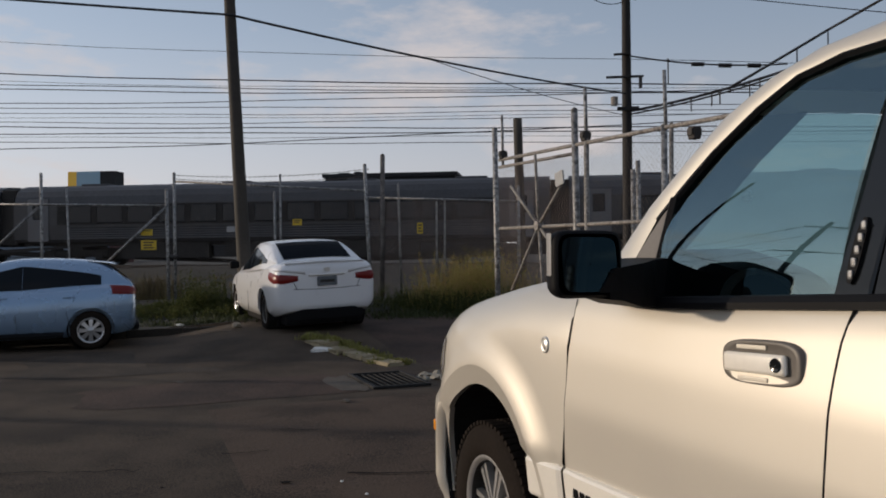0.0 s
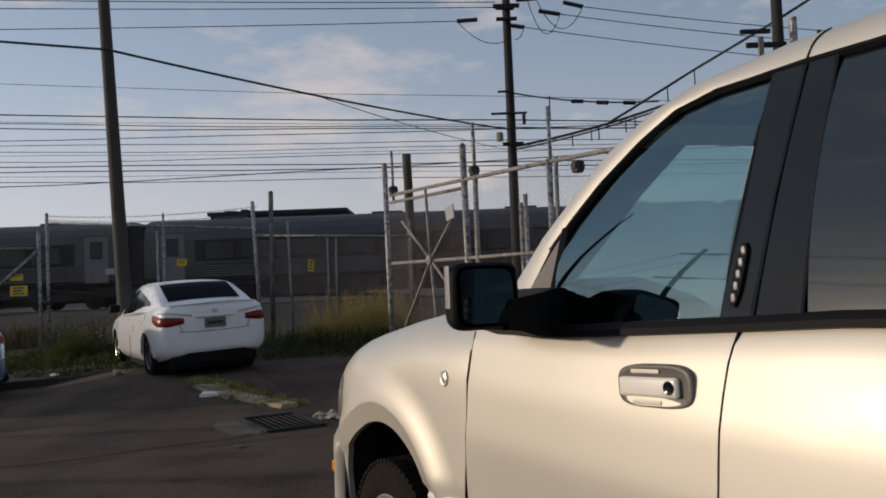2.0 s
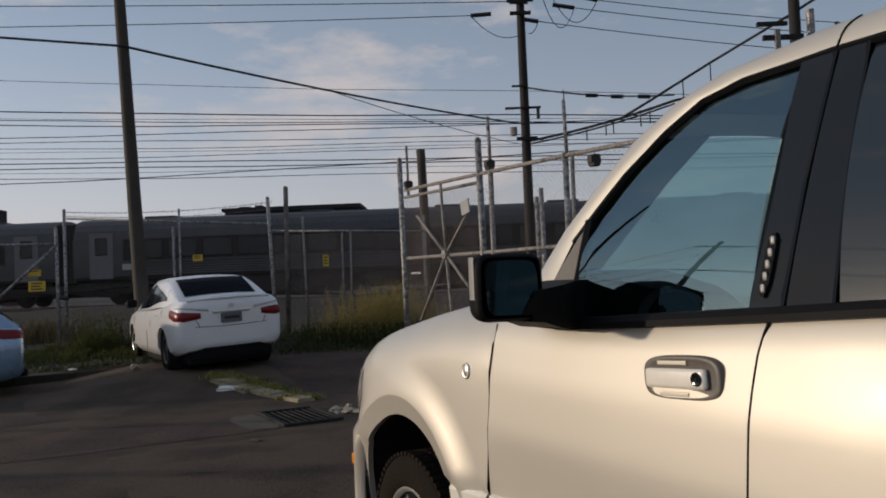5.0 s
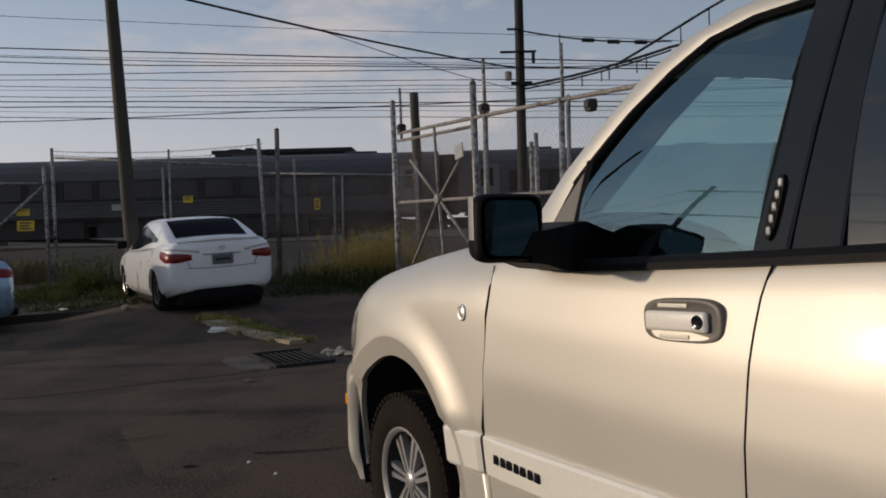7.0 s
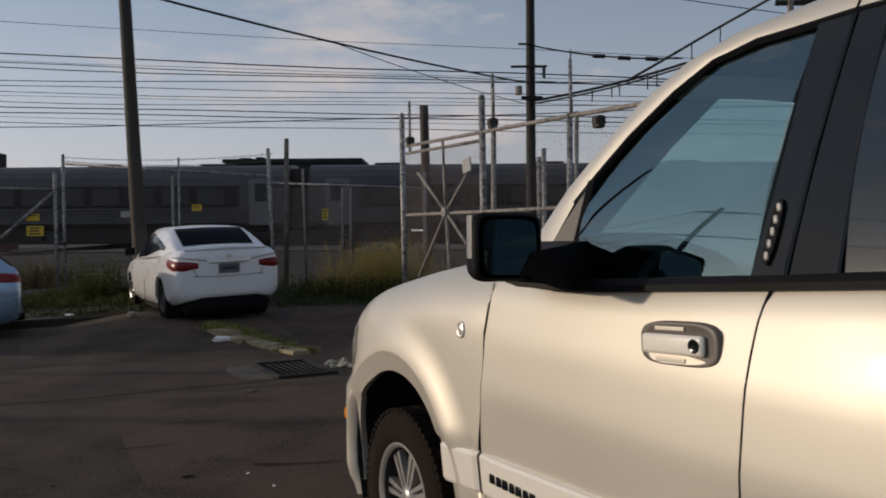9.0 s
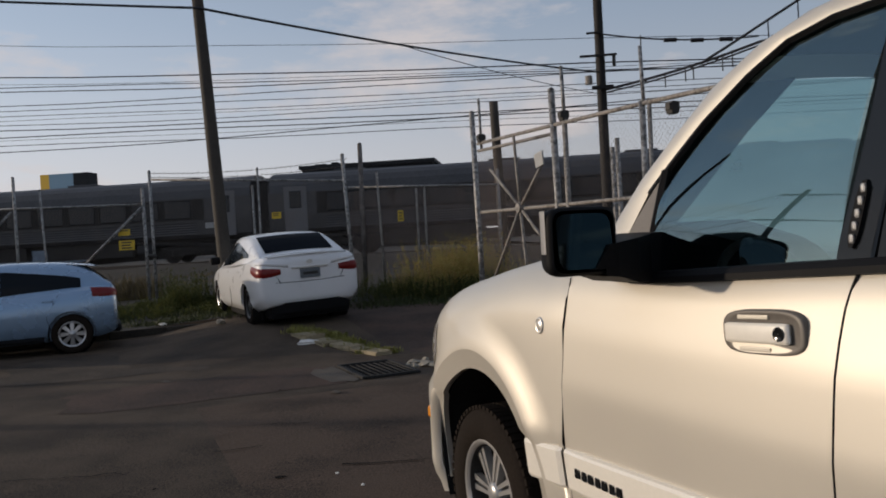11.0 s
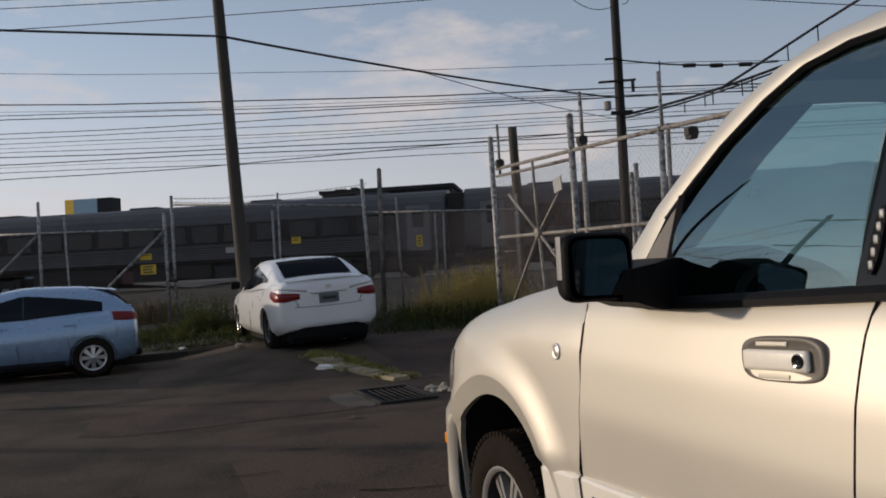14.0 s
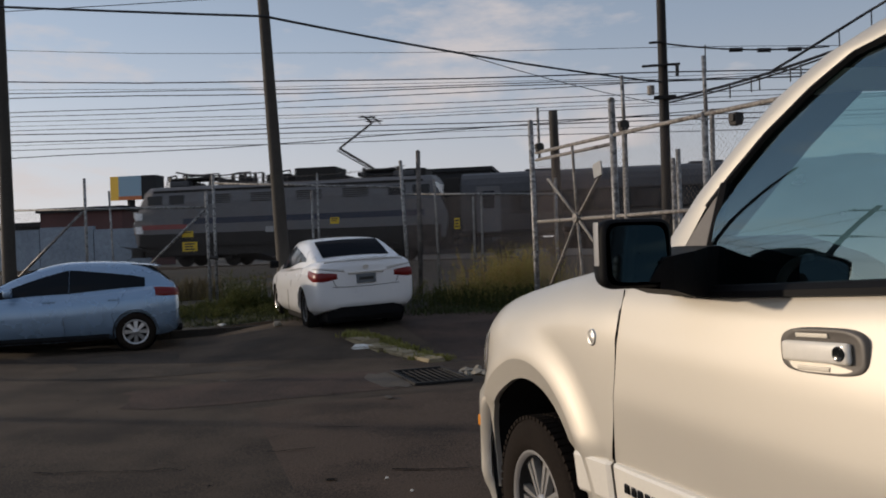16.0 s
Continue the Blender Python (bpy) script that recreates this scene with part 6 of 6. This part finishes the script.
# railway wires: heights at three places along the track, and the thickness
WIRES = [((10.52, 9.70, 9.18), 0.030), ((9.98, 9.33, 8.85), 0.020), ((9.74, 9.14, 8.75), 0.024), ((9.02, 8.72, 8.59), 0.020), ((8.82, 8.42, 8.13), 0.017), ((8.57, 8.10, 7.87), 0.015), ((8.10, 7.70, 7.57), 0.016), ((7.88, 7.46, 7.16), 0.024), ((7.54, 7.22, 6.95), 0.024), ((7.13, 6.74, 6.47), 0.017), ((6.76, 6.75, 6.98), 0.022), ((12.08, 11.04, 10.36), 0.013), ((8.35, 7.95, 7.70), 0.010), ((7.36, 7.02, 6.76), 0.010), ((10.12, 9.44, 8.98), 0.010)]
for i, ((za, zb, zc), r) in enumerate(WIRES):
    left, right = (zb - za) / 12.34, (zc - zb) / 11.35
    pts = []
    for x in np.linspace(-62, 44, 27):
        d = x + 14.32
        bend = min(max((d + 12.0) / 24.0, 0.0), 1.0)
        slope = left + (right - left) * bend
        pts.append((x, 36.0, zb + slope * d + 0.03 * math.sin(1.7 * i + 0.35 * x)))
    line(pts, r, "thin dark railway overhead wire", "railway overhead wires")
pole("utility_pole", -0.60, 20.0, 4.85, 0.12, 0.11, -0.1, POLE_WOOD, "short grey timber post behind the gate")

# reflected in the truck's windows: poles with crossarms along the street to the west
def street_pole(y, top, r, lean, arms, label):
    p = thing("utility_pole", (0, 0, 0), 0, label, "utility pole", "poles west of the street")
    part("shaft", tube(bmesh.new(), [(-15.0, y, -0.3), (-15.0, y + lean, top)], r, 12, r * 0.7), DARK_WOOD, p)
    for y0, y1, z in arms:
        part("crossarm", box(bmesh.new(), (-15.16, y + y0, z - 0.04), (-15.08, y + y1, z + 0.04)), DARK_WOOD, p)


street_pole(7.05, 8.65, 0.10, 0.0, ((-0.6, 0.55, 8.33), (-0.4, 0.6, 6.5)), "tall dark utility pole with two crossarms")
street_pole(9.13, 11.7, 0.075, 1.35, (), "thin leaning dark pole beside the street")
for y, z in ((6.5, 8.37), (7.55, 8.37), (6.7, 6.54), (7.6, 6.54)):
    line(sag((-15.1 - 0.4 * (y - 7), -45, z + 0.6), (-15.12, y, z), 0.8), 0.016, "overhead cable along the street", "street cables")
    line(sag((-15.12, y, z), (-45, 24 + y, z + 0.8), 0.5), 0.016, "overhead cable along the street", "street cables")

# ---- distance beyond the track ----
bm = bmesh.new()
for i in range(16):
    box(bm, (-92 + 4 * i, 47.9, 0.6), (-92 + 4 * i + 3.94, 48.2, 3.5 + 0.12 * (i % 3)), 0.02)
solid("barrier_wall", bm, WALL_PAINT, "long pale blue panel wall beyond the track", "wall", kind="structure")
for x0, x1, y, z, m, lab in ((-42, -35.0, 60, 5.6, BRICK, "low dark red brick building beyond the wall"), (-60, -44.5, 66, 4.9, FAR_DARK, "low dark shed beyond the wall"), (-21.6, -8.8, 80, 9.25, FAR_DARK, "dark flat-roofed building beyond the train")):
    b = thing("building", ((x0 + x1) / 2, y, 0.8), 0, lab, "building")
    w = (x1 - x0) / 2
    part("wall", box(bmesh.new(), (-w, -4, 0), (w, 4, z - 1.15)), m, b)
    part("roof", box(bmesh.new(), (-w - 0.25, -4.25, z - 1.15), (w + 0.25, 4.25, z - 0.8)), FAR_DARK, b)
    for k in range(int(w)):
        part("window", box(bmesh.new(), (-w + 0.6 + 2 * k, -4.06, 1.2), (-w + 1.8 + 2 * k, -3.98, 2.4)), CAR_GLASS, b)
    if y == 80:
        for k, (dx, dw, dz) in enumerate(((-5.6, 1.1, 0.40), (-4.0, 0.7, 0.5), (-2.0, 1.0, 0.25), (1.5, 3.2, 0.2))):
            part("roof_unit", box(bmesh.new(), (dx, -2, z - 0.8), (dx + dw, 1, z - 0.8 + dz * 0.8)), FAR_DARK, b)
bb = thing("billboard", (-49.0, 80, 1.0), 0, "billboard with a yellow and pale blue panel", "billboard")
part("face", box(bmesh.new(), (-1.1, -0.3, 6.9), (1.6, 0.0, 9.5)), lit("billboard_blue", (0.22, 0.33, 0.42), 0.12), bb)
part("face_panel", box(bmesh.new(), (-2.1, -0.3, 6.9), (-1.105, 0.0, 9.5)), lit("billboard_yellow", (0.60, 0.36, 0.05), 0.25), bb)
part("face_foot", box(bmesh.new(), (-1.1, -0.34, 6.9), (1.6, -0.304, 7.3)), lit("billboard_orange", (0.45, 0.14, 0.05), 0.12), bb)
part("side_box", box(bmesh.new(), (1.61, -0.3, 6.9), (3.3, 1.5, 9.5)), FAR_DARK, bb)
part("column", tube(bmesh.new(), [(0, 0.3, -0.3), (0, 0.3, 6.9)], 0.4, 12), FAR_DARK, bb)
bm = bmesh.new()
rng = random.Random(9)
for i in range(60):
    x = -160 + 6.2 * i
    w, h = rng.uniform(5, 12), rng.uniform(3.0, 5.2)
    box(bm, (x, 150, 0), (x + w, 160, h))
solid("far_sheds", bm, FAR_DARK, "row of low dark sheds on the horizon", "sheds", kind="stuff")

# ---- kerbs, drain, street surface ----
kerb = thing("kerb", (0, 0, 0), 0, "worn concrete kerb along the street", "kerb", kind="structure")
for i in range(26):
    b0 = -24 + 1.0 * i
    if b0 > 1.0:
        break
    bm = box(bmesh.new(), (-0.08, -0.492, -0.1), (0.08, 0.492, 0.155), 0.015)
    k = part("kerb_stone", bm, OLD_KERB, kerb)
    k.matrix_basis = Matrix.Translation(street(KERB_A - 0.03, b0 + 0.5, 0.0)) @ Matrix.Rotation(STREET_TURN, 4, "Z")
rng = random.Random(3)
strip_thing = thing("kerb_island", street(11.2, 3.10), STREET_TURN + 0.25, "broken concrete kerb strip overgrown with grass", "kerb")
for i, (x0, x1) in enumerate(((-1.15, -0.45), (-0.42, 0.12), (0.15, 0.62), (0.66, 1.12))):
    bm = box(bmesh.new(), (x0 - 0.02, -0.12, -0.05), (x1 + 0.02, 0.12 + 0.10 * (i > 1), 0.045 + 0.015 * (i % 2)), 0.02)
    for v in bm.verts:
        v.co += Vector((rng.uniform(-0.02, 0.02), rng.uniform(-0.02, 0.02), rng.uniform(-0.015, 0.015)))
    st = part("kerb_stone", bm, SUNLIT_SLAB, strip_thing, "cracked concrete kerb stone coloured pale tan as if sunlit")
    st.location.z = height(11.2 + (x0 + x1) / 2, 3.10)


def flat(name, pts, z, material, label, category):
    bm = bmesh.new()
    bm.faces.new([bm.verts.new(Vector(p) + Vector((0, 0, z))) for p in pts])
    return solid(name, bm, material, label, category, kind="structure")


def blob(a0, a1, b0, b1, n, rough, seed):
    r = random.Random(seed)
    out = []
    for i in range(n):
        t = 2 * math.pi * i / n
        c, s = math.cos(t), math.sin(t)
        k = 1.0 / max(abs(c), abs(s)) ** 0.8
        out.append(street((a0 + a1) / 2 + (a1 - a0) / 2 * c * k * (1 - rough * r.random()), (b0 + b1) / 2 + (b1 - b0) / 2 * s * k * (1 - rough * r.random())))
    return out


flat("asphalt_patch", blob(8.3, 9.9, -0.6, 2.6, 26, 0.12, 2), 0.004, PATCHED, "darker asphalt repair patch in the street", "patch")
flat("asphalt_patch", blob(10.6, 13.6, -1.5, 2.7, 26, 0.15, 8), 0.004, TAR, "smooth dark asphalt strip near the kerb", "patch")
flat("concrete_apron", blob(8.3, 9.6, 2.15, 2.6, 18, 0.3, 6), 0.008, APRON, "worn pale concrete collar beside the drain", "apron")


def crack(pts, w, seed):
    r = random.Random(seed)
    fine = []
    for p, q in zip(pts, pts[1:]):
        p, q = Vector((*p, 0)), Vector((*q, 0))
        n = max(int((q - p).length / 0.12), 2)
        for i in range(n):
            fine.append(p.lerp(q, i / n) + Vector((r.uniform(-0.03, 0.03), r.uniform(-0.03, 0.03), 0)))
    bm = bmesh.new()
    rows = []
    for i, p in enumerate(fine):
        d = (fine[min(i + 1, len(fine) - 1)] - fine[max(i - 1, 0)]).normalized()
        s = Vector((-d.y, d.x, 0)) * w * r.uniform(0.3, 1.3)
        up = Vector((0, 0, gz(p.x, p.y) + 0.010))
        rows.append([p - s + up, p + s + up])
    sheet(bm, rows)
    solid("crack", bm, CRACKED, "dark crack-like mark on the asphalt", "crack", "cracks in the asphalt", "structure")


crack([(-3.9, 5.05), (-3.01, 5.25), (-2.89, 5.26), (-2.76, 5.32)], 0.009, 1)
crack([(-1.36, 5.45), (-1.05, 5.48), (-0.73, 5.55), (-0.2, 5.62)], 0.009, 11)
crack([(-2.47, 5.76), (-2.22, 5.87), (-2.01, 6.01)], 0.009, 2)
crack([(-2.60, 6.53), (-2.2, 6.60), (-1.79, 6.65)], 0.006, 4)
# these two short, wide strips stand for small dark stains
crack([(-1.76, 5.14), (-1.71, 5.16), (-1.65, 5.16)], 0.022, 5)
crack([(-2.52, 4.92), (-2.45, 4.94)], 0.020, 6)
drain = thing("storm_drain", street(8.95, 2.90), STREET_TURN, "black iron storm drain grate in the asphalt", "drain")
# flat black plate paints the shade of the drain; there is no hole
part("pit_shade", box(bmesh.new(), (-0.52, -0.32, 0.006), (0.52, 0.32, 0.012)), CRACKED, drain)
bm = bmesh.new()
for x0, x1, y0, y1 in ((-0.54, 0.54, -0.345, -0.305), (-0.54, 0.54, 0.305, 0.345), (-0.54, -0.50, -0.305, 0.305), (0.50, 0.54, -0.305, 0.305)):
    box(bm, (x0, y0, 0.004), (x1, y1, 0.035), 0.006)
part("frame", bm, GRATE, drain)
for i in range(8):
    y = -0.266 + 0.076 * i
    part("bar", box(bmesh.new(), (-0.50, y - 0.007, 0.010), (0.50, y + 0.007, 0.024), 0.003), GRATE, drain)
def litter(x, y, w, d, h, seed, m=PAPER, lab="crumpled white paper litter on the asphalt", cat="litter"):
    r = random.Random(seed)
    bm = bmesh.new()
    bmesh.ops.create_icosphere(bm, subdivisions=2, radius=1.0)
    for v in bm.verts:
        k = 1 + r.uniform(-0.35, 0.25)
        v.co = Vector((v.co.x * w * k, v.co.y * d * k, max(v.co.z * h * k, -h * 0.3)))
    solid("litter", bm, m, lab, cat, "scattered litter", at=(x, y, gz(x, y) + h * 0.3 + 0.006), turn=r.uniform(0, 3))


litter(-3.30, 11.42, 0.17, 0.08, 0.05, 1)
litter(-5.55, 13.75, 0.10, 0.07, 0.07, 2, CONCRETE, "small grey stone at the roadside", "stone")
for k, (a, b, w) in enumerate(((9.02, 3.40, 0.10), (8.86, 3.50, 0.13), (8.70, 3.58, 0.09), (8.78, 3.32, 0.05), (9.10, 3.58, 0.06))):
    p = street(a, b)
    litter(p.x, p.y, w, w * 0.7, 0.045, 20 + k, CONCRETE, "broken concrete lump beside the drain", "rubble")
litter(-2.0, 7.9, 0.07, 0.05, 0.012, 3, APRON, "flat grey stone on the asphalt", "stone")
litter(-1.12, 5.0, 0.016, 0.012, 0.008, 4)
litter(-1.35, 5.25, 0.014, 0.012, 0.008, 5)
litter(-4.3, 8.9, 0.09, 0.05, 0.006, 6, APRON, "flat grey scrap on the asphalt", "stone")
litter(-1.27, 18.6, 0.12, 0.08, 0.06, 8)
litter(-6.9, 14.3, 0.12, 0.08, 0.03, 7)
r = random.Random(31)
for i in range(34):
    x, y = r.uniform(-6, 0.2), r.uniform(4.2, 13)
    litter(x, y, r.uniform(0.006, 0.015), r.uniform(0.006, 0.014), 0.006, 50 + i, APRON, "loose pebble on the asphalt", "pebble")


# ---- grass and weeds ----
def tuft_field(name, spots, material, label, seed):
    """Blades in clumps: spots of (x, y, spread, blade count, height)."""
    r = random.Random(seed)
    verts, faces = [], []
    for x, y, spread, count, tall in spots:
        for _ in range(count):
            px, py = x + r.gauss(0, spread), y + r.gauss(0, spread * 0.7)
            z = gz(px, py) - 0.01
            h = tall * r.uniform(0.45, 1.15)
            t = r.uniform(0, 2 * math.pi)
            bend = r.uniform(0.1, 0.5) * h
            dx, dy = math.cos(t), math.sin(t)
            w = r.uniform(0.006, 0.014) + h * 0.004
            o = len(verts)
            for k, f in ((0, 1.0), (0.55, 0.8)):
                cx, cy, cz = px + dx * bend * k * k, py + dy * bend * k * k, z + h * k
                verts += [(cx - dy * w * f, cy + dx * w * f, cz), (cx + dy * w * f, cy - dx * w * f, cz)]
            verts.append((px + dx * bend, py + dy * bend, z + h))
            faces += [(o, o + 1, o + 3, o + 2), (o + 2, o + 3, o + 4)]
    me = bpy.data.meshes.new(name)
    me.from_pydata(verts, [], faces)
    me.materials.append(material)
    tagged(new(name, me), label, "plants", kind="stuff")


r = random.Random(7)
tuft_field("verge_grass", [(r.uniform(-9.8, -5.2), r.uniform(14.6, 17.4), 0.30, 60, r.uniform(0.05, 0.13)) for _ in range(90)], GRASS, "patchy green grass along the fence", 1)
tuft_field("verge_grass", [(r.uniform(-3.4, 0.2), r.uniform(15.2, 17.6), 0.30, 80, r.uniform(0.06, 0.16)) for _ in range(60)], GRASS, "patchy green grass by the gate", 2)
tuft_field("tall_weeds", [(r.gauss(-9.9, 0.4), r.uniform(18.4, 19.0), 0.2, 70, r.uniform(0.3, 0.7)) for _ in range(10)], STRAW, "dry weeds behind the fence", 6)
tuft_field("strip_grass", [(*tuple(street(11.2 + q, 3.24 - 0.255 * q + r.gauss(0, 0.09)))[:2], 0.07, 80, r.uniform(0.04, 0.11)) for q in np.linspace(-1.0, 1.1, 46)] + [(*tuple(street(12.45, 2.80))[:2], 0.12, 160, 0.11)], SUNLIT_STRIP, "short grass growing over the kerb strip", 8)
tuft_field("kerb_weeds", [(*tuple(street(KERB_A + r.uniform(0.1, 0.5), r.uniform(-6, 1.8)))[:2], 0.12, 40, r.uniform(0.03, 0.09)) for _ in range(60)], GRASS, "low weeds behind the kerb", 9)
tuft_field("track_weeds", [(r.uniform(-22, 6), r.uniform(21, 28), 0.5, 30, r.uniform(0.05, 0.18)) for _ in range(70)], STRAW, "sparse dry weeds before the track", 10)


def leafy_weeds(name, spots, material, label, seed):
    """Bushy weeds: thin stems with many small leaves; spots of (x, y, spread, stem count, height)."""
    r = random.Random(seed)
    verts, faces = [], []
    for x, y, spread, count, tall in spots:
        for _ in range(count):
            px, py = x + r.gauss(0, spread), y + r.gauss(0, spread)
            z, h = gz(px, py) - 0.01, tall * r.uniform(0.5, 1.1)
            lean = Vector((r.gauss(0, 0.16), r.gauss(0, 0.16), 1.0)) * h
            o = len(verts)
            verts += [(px - 0.004, py, z), (px + 0.004, py, z), (px + lean.x, py + lean.y, z + h)]
            faces.append((o, o + 1, o + 2))
            for k in range(int(12 + h * 26)):
                q = r.uniform(0.15, 1.0)
                c = Vector((px, py, z)) + lean * q
                d = Vector((r.gauss(0, 1), r.gauss(0, 1), r.gauss(0.3, 0.6))).normalized() * r.uniform(0.02, 0.06)
                w = d.cross(Vector((r.gauss(0, 1), r.gauss(0, 1), r.gauss(0, 1)))).normalized() * r.uniform(0.004, 0.011)
                o = len(verts)
                verts += [tuple(c), tuple(c + d * 0.5 + w), tuple(c + d), tuple(c + d * 0.5 - w)]
                faces.append((o, o + 1, o + 2, o + 3))
    me = bpy.data.meshes.new(name)
    me.from_pydata(verts, [], faces)
    me.materials.append(material)
    tagged(new(name, me), label, "plants", kind="stuff")


leafy_weeds("tall_weeds", [(r.gauss(-1.35, 0.55), r.uniform(16.3, 17.8), 0.22, 34, r.uniform(0.55, 1.15)) for _ in range(34)], WEED_DRY, "bushy dry yellow and rust weeds by the gate", 3)
leafy_weeds("tall_weeds", [(r.gauss(-1.6, 0.85), r.uniform(15.9, 17.5), 0.24, 34, r.uniform(0.22, 0.5)) for _ in range(44)], WEED_GREEN, "low dark green weeds by the gate", 4)
leafy_weeds("tall_weeds", [(r.gauss(-7.45, 0.26), r.uniform(16.3, 17.1), 0.13, 36, r.uniform(0.35, 0.8)) for _ in range(12)], WEED_GREEN, "clump of green weeds by the pole", 5)
leafy_weeds("verge_weeds", [(r.uniform(-9.2, -5.6), r.uniform(15.4, 17.3), 0.2, 26, r.uniform(0.08, 0.24)) for _ in range(60)], WEED_GREEN, "low leafy weeds along the fence", 12)


def motions():
    for ob, rows in build_motion:
        walk(ob, rows)


motions()
